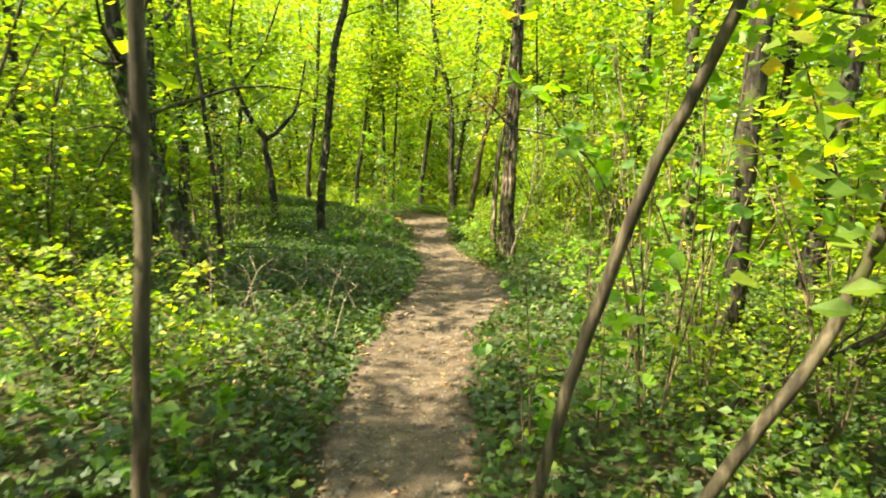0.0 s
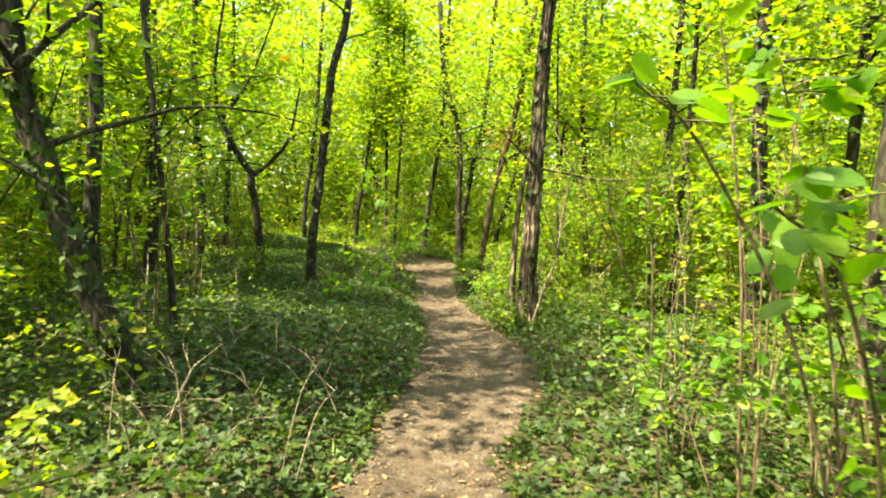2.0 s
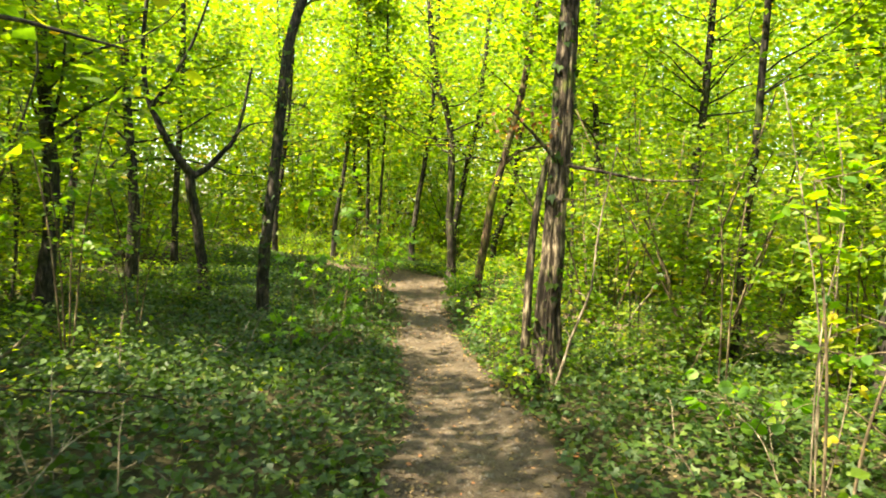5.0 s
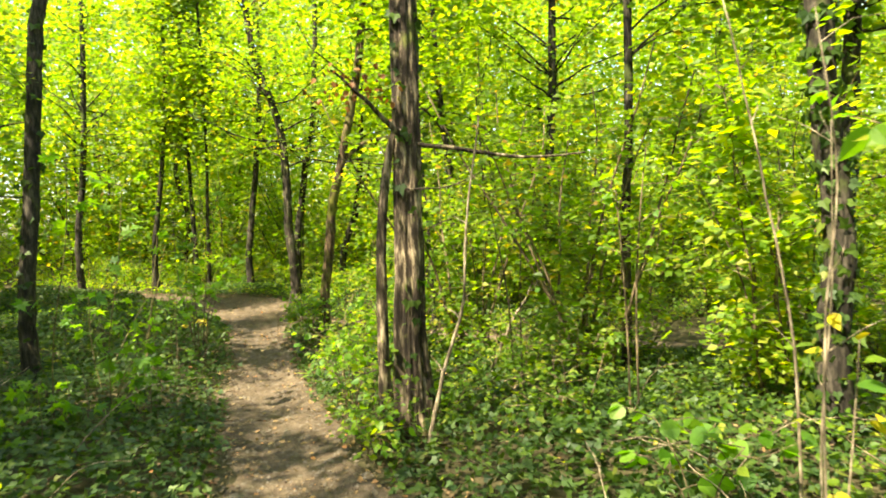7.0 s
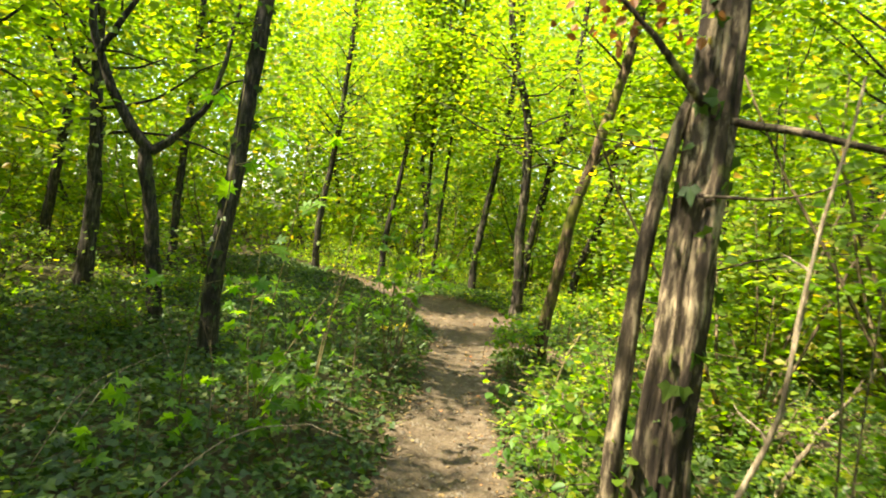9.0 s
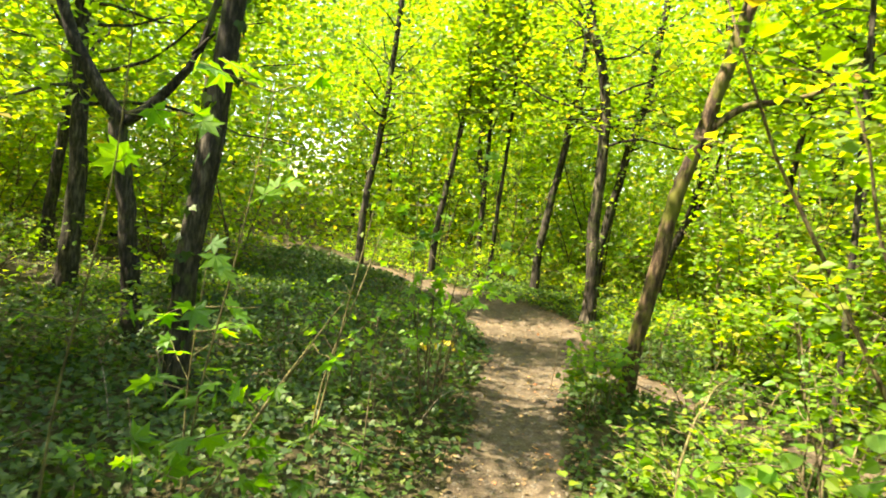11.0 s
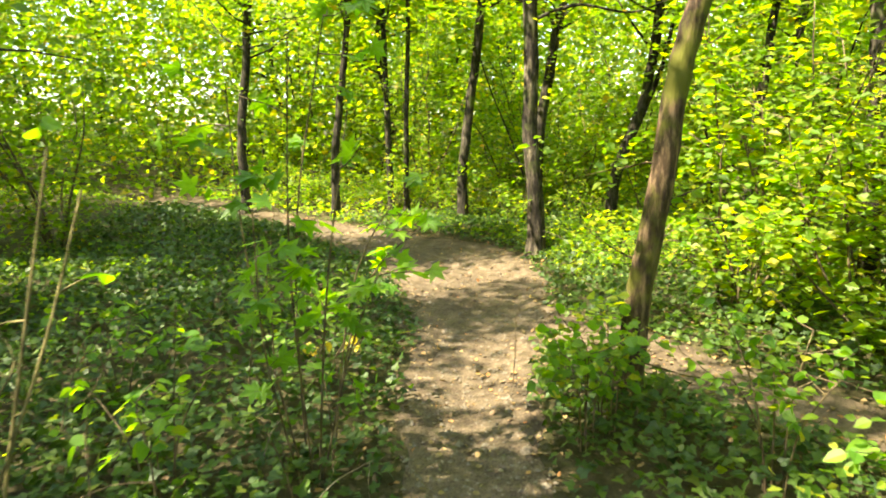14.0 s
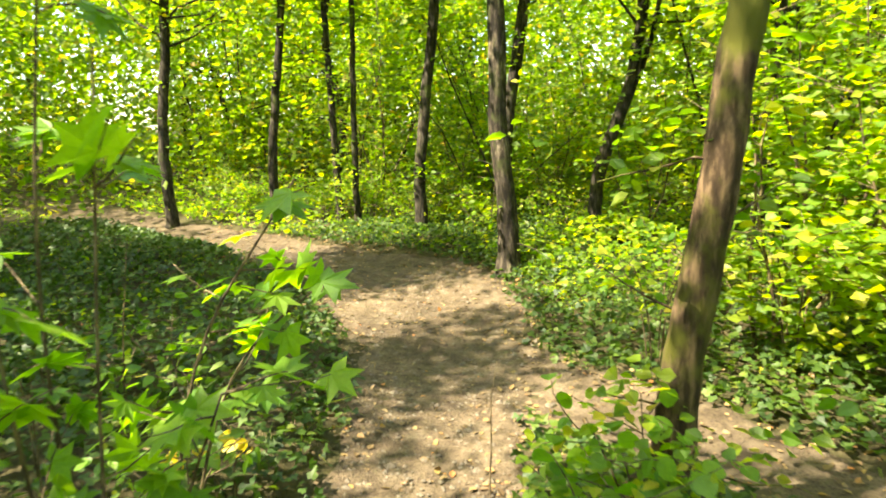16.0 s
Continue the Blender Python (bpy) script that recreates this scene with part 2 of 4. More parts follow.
# blade outlines: across, along, up; faces of four corners
SHAPES = {
    "rhomb": ([(0, 0, 0), (-0.36, 0.45, 0.09), (0, 1, 0), (0.36, 0.45, 0.09)], [(0, 3, 2, 1)]),
    "ovate": ([(0, 0, 0), (-0.36, 0.28, 0.08), (-0.30, 0.62, 0.07), (0, 1, -0.05), (0.30, 0.62, 0.07), (0.36, 0.28, 0.08)], [(0, 3, 2, 1), (0, 5, 4, 3)]),
    "round": ([(0, 0, 0), (-0.34, 0.10, 0.05), (-0.47, 0.42, 0.07), (-0.30, 0.80, 0.03), (0, 1, -0.06), (0.30, 0.80, 0.03), (0.47, 0.42, 0.07), (0.34, 0.10, 0.05), (0, 0.45, 0)],
              [(0, 8, 2, 1), (8, 4, 3, 2), (8, 6, 5, 4), (0, 7, 6, 8)]),
    "ivy": ([(0, 0, 0), (-0.30, -0.12, 0.03), (-0.55, 0.28, 0.06), (-0.24, 0.45, 0.03), (0, 1, -0.06), (0.24, 0.45, 0.03), (0.55, 0.28, 0.06), (0.30, -0.12, 0.03)],
            [(0, 3, 2, 1), (0, 5, 4, 3), (0, 7, 6, 5)]),
    "maple": ([(0, 0, 0), (-0.22, -0.10, .02), (-0.62, -0.02, -.02), (-0.34, 0.24, .03), (-0.66, 0.62, -.03), (-0.20, 0.55, .03), (0, 1.0, -0.06),
               (0.20, 0.55, .03), (0.66, 0.62, -.03), (0.34, 0.24, .03), (0.62, -0.02, -.02), (0.22, -0.10, .02)],
              [(0, 3, 2, 1), (0, 5, 4, 3), (0, 7, 6, 5), (0, 9, 8, 7), (0, 11, 10, 9)]),
    "grass": ([(-0.03, 0, 0), (0.03, 0, 0), (0.022, 0.55, 0.05), (-0.022, 0.55, 0.05), (0.004, 1, -0.12), (-0.004, 1, -0.12)], [(0, 1, 2, 3), (3, 2, 4, 5)]),
}


def unit(v):
    return v / np.maximum(np.linalg.norm(v, axis=-1, keepdims=True), 1e-9)


def leaf_mesh(name, at, way, up, size, shape="rhomb"):
    """Leaves as one mesh: foot, direction, the blade's upper side, length."""
    local, quads = SHAPES[shape]
    local = np.array(local)
    way = unit(way)
    across = unit(np.cross(way, up))
    top = np.cross(across, way)
    size = np.broadcast_to(size, (len(at),))[:, None, None]
    v = at[:, None] + size * (local[None, :, 0:1] * across[:, None] + local[None, :, 1:2] * way[:, None] + local[None, :, 2:3] * top[:, None])
    k = len(local)
    f = np.arange(len(at))[:, None, None] * k + np.array(quads)[None]
    return poly_mesh(name, v.reshape(-1, 3), f.reshape(-1, 4), False)


def tube_data(line, radii, sides, lobes=None, rand=0.0, r=rng):
    line = np.asarray(line, float)
    tangent = unit(np.gradient(line, axis=0))
    ref = np.array([0.0, 1.0, 0.0]) if abs(tangent[:, 1]).max() < 0.9 else np.array([1.0, 0.0, 0.0])
    a = unit(np.cross(tangent, ref))
    b = np.cross(tangent, a)
    th = np.linspace(0, 2 * math.pi, sides, endpoint=False)
    rad = np.asarray(radii)[:, None] * np.ones(sides)
    if lobes is not None:
        rad = rad * lobes(th[None, :], line[:, 2:3])
    if rand:
        rad = rad * (1 + rand * r.standard_normal(rad.shape))
    v = line[:, None] + rad[..., None] * (np.cos(th)[None, :, None] * a[:, None] + np.sin(th)[None, :, None] * b[:, None])
    n = len(line)
    i, j = np.meshgrid(np.arange(n - 1), np.arange(sides), indexing="ij")
    j2 = (j + 1) % sides
    f = np.stack([i * sides + j, i * sides + j2, (i + 1) * sides + j2, (i + 1) * sides + j], -1).reshape(-1, 4)
    cap = np.array([[(n - 1) * sides + q for q in (0, sides // 3, 2 * sides // 3, sides - 1)]])
    return v.reshape(-1, 3), np.vstack([f, cap])


def tubes(name, jobs):
    """Several tubes of one part in one mesh: (line, radii, sides)."""
    vs, fs, base = [], [], 0
    for line, radii, sides in jobs:
        v, f = tube_data(line, radii, sides)
        vs.append(v), fs.append(f + base)
        base += len(v)
    return poly_mesh(name, np.vstack(vs), np.vstack(fs))


def curve3(points, n):
    p = spline(points, 0)
    t = np.linspace(0, len(p) - 1, n)
    i = np.minimum(t.astype(int), len(p) - 2)
    return p[i] + (t - i)[:, None] * (p[i + 1] - p[i])


def wander(start, way, length, r, bend=0.25, lift=0.0, n=6):
    """A twig that wanders off."""
    pts, d = [np.array(start, float)], unit(np.array(way, float))
    for _ in range(n - 1):
        d = unit(d + bend * r.standard_normal(3) / math.sqrt(n) + np.array([0, 0, lift / n]))
        pts.append(pts[-1] + d * length / (n - 1))
    return np.array(pts)


def leaves_along(lines, count, r, spread=0.05, level=0.75, droop=0.25, start=0.25):
    """Leaf feet, ways and upper sides on twigs."""
    at, way = [], []
    for line in lines:
        u = r.uniform(start, 1, count) * (len(line) - 1)
        i = np.minimum(u.astype(int), len(line) - 2)
        p = line[i] + (u - i)[:, None] * (line[i + 1] - line[i])
        t = unit(line[i + 1] - line[i])
        out = unit(np.cross(t, [0, 0, 1.0]) + 1e-6) * np.sign(r.uniform(-1, 1, count))[:, None]
        w = out + 0.6 * t + 0.45 * r.standard_normal((count, 3))
        w[:, 2] = w[:, 2] * (1 - level) - droop * r.uniform(0, 1.6, count)
        at.append(p + spread * r.standard_normal((count, 3)))
        way.append(unit(w))
    at, way = np.vstack(at), np.vstack(way)
    up = np.array([0, 0, 1.0]) + 0.55 * r.standard_normal(at.shape)
    return at, way, up


# ---- ground and paths ----
def ground_axis(lo, hi, fine, far):
    mid = np.arange(lo, hi, fine)
    step, a, b = fine, [], []
    v, w = lo, hi
    while v > -far:
        step *= 1.22
        v, w = v - step, w + step
        a.append(v), b.append(w)
    return np.array(a[::-1] + list(mid) + b)


def grid_mesh(name, X, Y, Z):
    n, m = X.shape
    i, j = np.meshgrid(np.arange(n - 1), np.arange(m - 1), indexing="ij")
    f = np.stack([i * m + j, (i + 1) * m + j, (i + 1) * m + j + 1, i * m + j + 1], -1).reshape(-1, 4)
    return poly_mesh(name, np.stack([X, Y, Z], -1).reshape(-1, 3), f)


gx, gy = np.meshgrid(ground_axis(-4.5, 4.5, 0.12, 600), ground_axis(-1, 24, 0.12, 600), indexing="ij")
ground = part("ground", grid_mesh("ground", gx, gy, height(gx, gy)), SOIL)
tagged(ground, "dark leaf-strewn forest soil under ivy", "ground", kind="structure")


def trail(name, line, label, lift):
    u = np.linspace(-1.12, 1.12, 33)
    t = np.gradient(line[:, :2], axis=0)
    t = t / np.linalg.norm(t, axis=1)[:, None]
    nx, ny = -t[:, 1:2], t[:, 0:1]
    s = np.arange(len(line))[:, None] * 0.06
    w = line[:, 2:3] * (1 + 0.12 * np.sin(s * 1.7) + 0.07 * np.sin(s * 4.3 + 1) + 0.05 * np.sin(s * 11 + 2))
    X, Y = line[:, 0:1] + nx * u * w, line[:, 1:2] + ny * u * w
    Z = height(X, Y) + lift
    fine = grain_noise(X, Y, 6, 8) * 0.008 + grain_noise(X, Y, 14, 9) * 0.006 + grain_noise(X, Y, 29, 10) * 0.004
    Z = Z + fine * (1 - np.abs(u) ** 4) - 0.03 * smooth(0.93, 1.12, np.abs(u))
    ob = part(name, grid_mesh(name, X, Y, Z), DIRT)
    return tagged(ob, label, "path", kind="structure")


trail("path", TRAIL[TRAIL[:, 1] > -4], "narrow trodden brown dirt footpath with scattered leaves", 0.014)
trail("path_branch", BRANCH, "side footpath of pale trodden dirt in sun", 0.010)


def scatter(n, box, seed):
    r = np.random.default_rng(seed)
    x, y = r.uniform(box[0], box[1], n), r.uniform(box[2], box[3], n)
    return x, y, r


def cover(name, label, n, box, seed, keep, size, tall, shape, material, tilt=0.5, category="ground cover"):
    """A carpet of leaves on the ground. keep: chance by place; tall: its height by place."""
    x, y, r = scatter(n, box, seed)
    d, s = off_path(x, y)
    ok = r.uniform(0, 1, n) < keep(x, y, d, s)
    x, y, d, s = x[ok], y[ok], d[ok], s[ok]
    h = tall(x, y, d, s) * r.uniform(0.15, 1, len(x)) ** 0.7
    at = np.stack([x, y, height(x, y) + 0.012 + h], -1)
    way = r.standard_normal(at.shape) * (1, 1, 0.35)
    way[:, 2] -= 0.1
    up = np.array([0, 0, 1.0]) + tilt * r.standard_normal(at.shape)
    ob = part(name, leaf_mesh(name, at, way, up, r.uniform(*size, len(x)), shape), material)
    return tagged(ob, label, category, kind="stuff")


def mound(x, y, k=1.7, seed=21):
    return smooth(-0.5, 0.9, wave(x, y, k, seed))


cover("ivy_carpet", "dark green ivy carpeting the forest floor", 185000, (-5.4, 4.4, 1.0, 22.0), 31,
      lambda x, y, d, s: smooth(-0.07, 0.12, d + 0.07 * wave(x, y, 7, 5)) * (0.55 + 0.45 * mound(x, y, 2.3, 6)) * smooth(6.5, 4.5, d),
      (0.033, 0.066), lambda x, y, d, s: 0.03 + 0.10 * smooth(0.05, 0.5, d) + 0.10 * mound(x, y), "ivy", LEAF_IVY)
cover("low_undergrowth", "leafy green undergrowth of brambles and seedlings", 92000, (-9, 9, -6, 27), 32,
      lambda x, y, d, s: smooth(0.15, np.where(y > 16.5, 0.4, 0.9), d) * (0.25 + 0.75 * mound(x, y, 1.5, 9)) * np.where((d > 1.6) | (y > 17), 1, 0.6) * np.where((s > 0) & (y > 5) & (y < 17) & (x > -4), 0.35, 1),
      (0.03, 0.062), lambda x, y, d, s: 0.08 + (0.16 + 0.34 * mound(x, y, 1.5, 9)) * smooth(0.2, 2.2, d) * np.where((s > 0) & (y > 9.5) & (y < 24), 0.35, 1), "ovate", LEAF_BRIGHT, 0.6, "undergrowth")
cover("far_undergrowth", "green undergrowth thickening between the trees", 60000, (-26, 26, -6, 46), 33,
      lambda x, y, d, s: smooth(1.8, 5, d) * (0.3 + 0.7 * mound(x, y, 0.9, 10)),
      (0.09, 0.17), lambda x, y, d, s: (0.15 + 0.75 * mound(x, y, 0.9, 10)) * np.where((s > 0) & (x > -10) & (y > 9.5) & (y < 24), 0.3, 1), "rhomb", LEAF_BRIGHT, 0.6, "undergrowth")
cover("leaf_litter", "dry brown leaves littering the path edges", 90000, (-4, 4, 0.8, 24), 34,
      lambda x, y, d, s: 0.30 * smooth(-0.35, -0.02, d) * smooth(0.7, 0.1, d) + 0.32 * (d < 0.1) + 0.10 * smooth(0.3, 1, d),
      (0.012, 0.05), lambda x, y, d, s: 0.006 + 0.02 * smooth(0, .3, d), "ovate", LEAF_DRY, 0.25, "leaf litter")
cover("bank_plants", "leafy green plants along the outer bank of the bend", 26000, (-7, 2.5, 18.0, 25), 36,
      lambda x, y, d, s: smooth(0.1, 0.3, d) * (s < 0) * (0.35 + 0.65 * mound(x, y, 2.0, 14)), (0.05, 0.10),
      lambda x, y, d, s: 0.08 + 0.5 * mound(x, y, 2.0, 14) * smooth(0.1, 1.2, d), "rhomb", LEAF_BRIGHT, 0.6, "undergrowth")
cover("grass_tufts", "thin grass and fine stalks on the path verge", 9000, (-3.5, 3.5, 1, 20), 35,
      lambda x, y, d, s: smooth(0.02, 0.15, d) * smooth(1.2, 0.25, d) * (mound(x, y, 2.8, 12) > 0.55),
      (0.09, 0.24), lambda x, y, d, s: 0.03, "grass", LEAF, 1.2, "grass")


def pebble_field(n, seed):
    """Small stones pressed into the path."""
    r = np.random.default_rng(seed)
    i = r.integers(0, len(TRAIL) - 1, n * 4)
    line = TRAIL[i]
    x, y = line[:, 0] + r.uniform(-1, 1, len(i)) * line[:, 2], line[:, 1] + r.uniform(-0.1, 0.1, len(i))
    ok = (y > 1.5) & (y < 21)
    x, y = x[ok][:n], y[ok][:n]
    n = len(x)
    s = r.uniform(0.004, 0.016, n) * np.where(r.uniform(0, 1, n) > 0.94, 1.9, 1)
    base = np.array([(1, 0, 0), (0.3, 0.95, 0), (-0.8, 0.6, 0), (-0.8, -0.6, 0), (0.3, -0.95, 0), (0.1, 0.1, 0.62)])
    v = base[None] * s[:, None, None] * (1 + 0.22 * r.standard_normal((n, 6, 3)))
    a = r.uniform(0, 6.28, n)
    c, q = np.cos(a)[:, None], np.sin(a)[:, None]
    vx, vy = v[..., 0] * c - v[..., 1] * q, v[..., 0] * q + v[..., 1] * c
    v = np.stack([vx + x[:, None], vy + y[:, None], v[..., 2] + (height(x, y) + 0.015)[:, None]], -1)
    f = np.arange(n)[:, None, None] * 6 + np.array([(0, 1, 5), (1, 2, 5), (2, 3, 5), (3, 4, 5), (4, 0, 5)])[None]
    ob = part("pebbles", poly_mesh("pebbles", v.reshape(-1, 3), f.reshape(-1, 3), False), STONE)
    tagged(ob, "small pale stones and clods pressed into the path", "pebbles", kind="stuff")


pebble_field(6500, 41)


def stone(x, y, size, seed, label):
    r = np.random.default_rng(seed)
    bm = bmesh.new()
    bmesh.ops.create_icosphere(bm, subdivisions=3, radius=1)
    k = Vector(r.uniform(-3, 3, 3))
    for v in bm.verts:
        f = 1 + 0.35 * noise.noise(v.co * 1.1 + k) + 0.10 * noise.noise(v.co * 3.5 + k)
        v.co = Vector((v.co.x * size * f, v.co.y * size * 0.72 * f, v.co.z * size * 0.5 * f))
    for f in bm.faces:
        f.smooth = True
    me = bpy.data.meshes.new("stone")
    bm.to_mesh(me)
    bm.free()
    ob = part("stone", me, STONE)
    ob.matrix_world = pose(x, y, float(height(x, y)) + size * 0.2, 0, 0, r.uniform(0, 360))
    tagged(ob, label, "stone")


for i, (x, y, q) in enumerate([(-0.21, 9.42, 0.05), (-0.02, 14.5, 0.045), (-0.36, 15.07, 0.035), (-0.95, 19.05, 0.06), (-0.2, 13.6, 0.03), (-0.1, 15.0, 0.032),
                               (0.3, 16.3, 0.04), (-0.5, 12.9, 0.028), (0.9, 16.15, 0.05)]):
    stone(x, y, q, 60 + i, "small weathered stone half sunk in the footpath")


# ---- trees ----
def lift_line(pts):
    """Sets the first point a little under the ground, so that the trunk is rooted."""
    pts = [tuple(p) for p in pts]
    x, y, _ = pts[0]
    return [(x, y, float(height(x, y)) - 0.06)] + pts[1:]


def crown_leaves(lines, count, r, size, spread, shape, name="crown", level=0.7):
    at, way, up = leaves_along(lines, count, r, spread, level, 0.2, 0.2)
    return leaf_mesh(name, at, way, up, r.uniform(*size, len(at)), shape)


def tree(pts, r0, r1, bark, label, limbs=(), crown=(22, 60), crown_from=0.55, reach=1.6, seed=0, lobes=None, sides=12, ivy=0,
         name="tree", leaf=LEAF_CROWN, leaf_size=(0.07, 0.12), spread=0.22, flare=0.35, stems=(), single=True, wiggle=0.055, sprigs=10):
    """A tree by its trunk's line; limbs: (points, radius); crown: twigs, leaves on each."""
    r = np.random.default_rng(900 + seed)
    pts = lift_line(pts)
    base = np.array(pts[0])
    top = thing(name, label, "tree", "trees of the wood", at=tuple(base))
    line = curve3(pts, 40) - base
    hgt = line[-1, 2]
    u = np.linspace(0, 1, len(line))
    line[1:-1, :2] += np.cumsum(r.standard_normal((len(line) - 2, 2)), 0) * (0.04 * wiggle + r0 * wiggle)
    radii = (r0 + (r1 - r0) * u) * (1 + flare * np.exp(-line[:, 2] / (2.2 * r0 + 0.05)))
    radii = radii * (1 + 0.05 * np.cumsum(r.standard_normal(len(u))) / 6)
    v, f = tube_data(line, radii, sides, lobes, 0.035, r)
    part("trunk", poly_mesh("trunk", v, f), bark, top)
    twigs = []
    for lp, lr in limbs:
        l = curve3(lp, 16) - base
        l[1:, :] += np.cumsum(r.standard_normal((15, 3)), 0) * lr * 0.12
        v, f = tube_data(l, lr * np.linspace(1.1, 0.35, 16), 8, None, 0.04, r)
        part("limb", poly_mesh("limb", v, f), bark, top)
        for _ in range(3 if lr > 0.03 else 0):
            twigs.append(wander(l[r.integers(7, 16)], r.standard_normal(3) + (0, 0, 0.3), r.uniform(0.5, 1.1), r, 0.5))
    for lp, lr, lb in stems:
        l = curve3(lift_line(lp), 24) - base
        v, f = tube_data(l, lr * np.linspace(1.15, 0.6, 24), 9, None, 0.04, r)
        part("side_stem", poly_mesh("side_stem", v, f), lb, top)
    if sprigs:
        shoots = []
        for _ in range(sprigs):
            i = r.integers(int(0.05 * len(line)), max(2, int(len(line) * (0.55 if hgt > 4 else 0.95))))
            a = r.uniform(0, 6.28)
            shoots.append(wander(line[i], (math.cos(a), math.sin(a), r.uniform(-0.1, 0.5)), r.uniform(0.25, 0.85), r, 0.5, 0, 6))
        for l in shoots[:5]:
            part("shoot", tubes("shoot", [(l, np.linspace(0.006, 0.002, 6), 4)]), bark, top)
        tagged(part("side_foliage", crown_leaves(shoots, 16, r, (0.045, 0.085), 0.06, "ovate", "side_foliage", 0.8), LEAF_BRIGHT, top, "fresh leaves on side shoots"), kind="stuff")
    n_twig, n_leaf = crown
    boughs = []
    for k in range(n_twig):
        i = int((crown_from + (1 - crown_from) * r.uniform(0, 1)) * (len(line) - 1))
        a = r.uniform(0, 6.28)
        far = reach * r.uniform(0.5, 1.15) * (1.15 - 0.5 * u[i])
        b = wander(line[i], (math.cos(a), math.sin(a), r.uniform(0.1, 0.8)), far, r, 0.5, 0.1, 7)
        boughs.append((b, np.linspace(max(0.006, radii[i] * 0.32), 0.004, 7), 5))
        twigs.append(b)
        twigs.append(wander(b[3], unit(b[4] - b[2]) + 0.8 * r.standard_normal(3), far * 0.6, r, 0.5, 0, 5))
    if boughs:
        if single:
            for job in boughs:
                part("branch", tubes("branch", [job]), bark, top)
        else:
            tagged(part("branch_cluster", tubes("branch_cluster", [(b[::2], q[::2], 4) for b, q, _ in boughs]), bark, top), kind="stuff")
        tagged(part("crown", crown_leaves(twigs, n_leaf, r, leaf_size, spread, "rhomb"), leaf, top, "sunlit yellow-green foliage"), kind="stuff")
    if ivy:
        i = r.integers(0, int(len(line) * 0.8), ivy)
        a = r.uniform(0, 6.28, ivy)
        out = np.stack([np.cos(a), np.sin(a), np.zeros(ivy)], -1)
        at = line[i] + out * (radii[i] * 1.1)[:, None] + 0.02 * r.standard_normal((ivy, 3))
        way = np.stack([np.zeros(ivy), np.zeros(ivy), -np.ones(ivy)], -1) + 0.6 * r.standard_normal((ivy, 3))
        tagged(part("ivy", leaf_mesh("ivy", at, way, out + 0.35 * r.standard_normal((ivy, 3)), r.uniform(0.05, 0.09, ivy), "ivy"), LEAF_IVY, top, "ivy climbing the bark"), kind="stuff")
    return top


def flutes(th, z):
    """Strands of an old hornbeam stem."""
    return 1.08 + 0.22 * np.sin(3 * th + 0.9 * z) + 0.12 * np.sin(5 * th - 1.6 * z + 1) - 0.20 * np.abs(np.sin(4.5 * th + 1.1 * z + 0.5 * np.sin(2.3 * z))) ** 6 - 0.10 * np.abs(np.sin(8 * th - 0.8 * z)) ** 4


LEAF_RUST = leaf_material("leaf_rust", [(0.0, (0.20, 0.07, 0.025)), (1.0, (0.34, 0.14, 0.04))], 0.4, 0.6, (1.4, 1.1, 0.6))

# the stout fluted tree beside the path, with its thin twin stem
stout = tree([(0.98, 10.2, 0), (1.0, 10.2, 0.9), (1.04, 10.22, 2.2), (1.10, 10.26, 3.7), (1.25, 10.4, 6.5), (1.3, 10.5, 9.5)], 0.105, 0.06, BARK_PALE,
     "stout fluted tree with pale peeling bark and a thin twin stem", seed=1, sprigs=14, lobes=flutes, sides=56, flare=0.45, wiggle=0.02,
     limbs=[([(1.02, 10.16, 2.05), (1.35, 10.02, 1.98), (1.8, 9.95, 1.9), (2.3, 10.0, 1.92)], 0.018), ([(0.98, 10.14, 2.1), (0.75, 10.02, 2.3), (0.5, 9.95, 2.5)], 0.02),
            ([(1.0, 10.12, 1.72), (1.25, 9.9, 1.72), (1.5, 9.85, 1.82)], 0.007)],
     stems=[([(0.78, 10.20, 0), (0.79, 10.22, 0.7), (0.82, 10.23, 1.4), (0.90, 10.24, 1.95), (1.02, 10.24, 2.3)], 0.042, BARK_PALE)], crown=(30, 60), crown_from=0.65, reach=2.2, ivy=190)
r = np.random.default_rng(888)
rust_at = np.array([0.62, 9.98, 2.42]) - np.array(stout.location) + r.standard_normal((70, 3)) * (0.16, 0.14, 0.09)
tagged(part("withered_leaves", leaf_mesh("withered_leaves", rust_at, r.standard_normal((70, 3)) - (0, 0, 0.8), r.standard_normal((70, 3)) + (0, 0, 0.6), r.uniform(0.03, 0.06, 70), "ovate"), LEAF_RUST, stout, "withered rust-brown leaves"), kind="stuff")
tree([(-0.80, 1.53, 0), (-0.74, 1.53, 0.8), (-0.70, 1.53, 1.95), (-0.62, 1.5, 4.0), (-0.55, 1.5, 6)], 0.024, 0.014, BARK_YOUNG, "slender straight young trunk with smooth olive-brown bark", seed=2, sprigs=0, crown=(14, 40), reach=1.2)
tree([(0.36, 2.50, 0), (0.66, 2.32, 1.2), (0.98, 2.14, 2.15), (1.5, 1.9, 3.8), (1.8, 1.7, 5.5)], 0.027, 0.018, BARK_YOUNG, "slender dark trunk leaning away from the path", seed=3, sprigs=0, crown=(14, 40), reach=1.3)
tree([(0.80, 2.10, 0), (0.98, 2.04, 0.48), (1.27, 2.0, 1.0), (1.40, 1.97, 1.45), (1.65, 1.9, 3.0), (1.95, 1.9, 5)], 0.026, 0.018, BARK_YOUNG, "crooked slender trunk with smooth greenish bark", seed=4, sprigs=0, crown=(10, 40), reach=1.0)
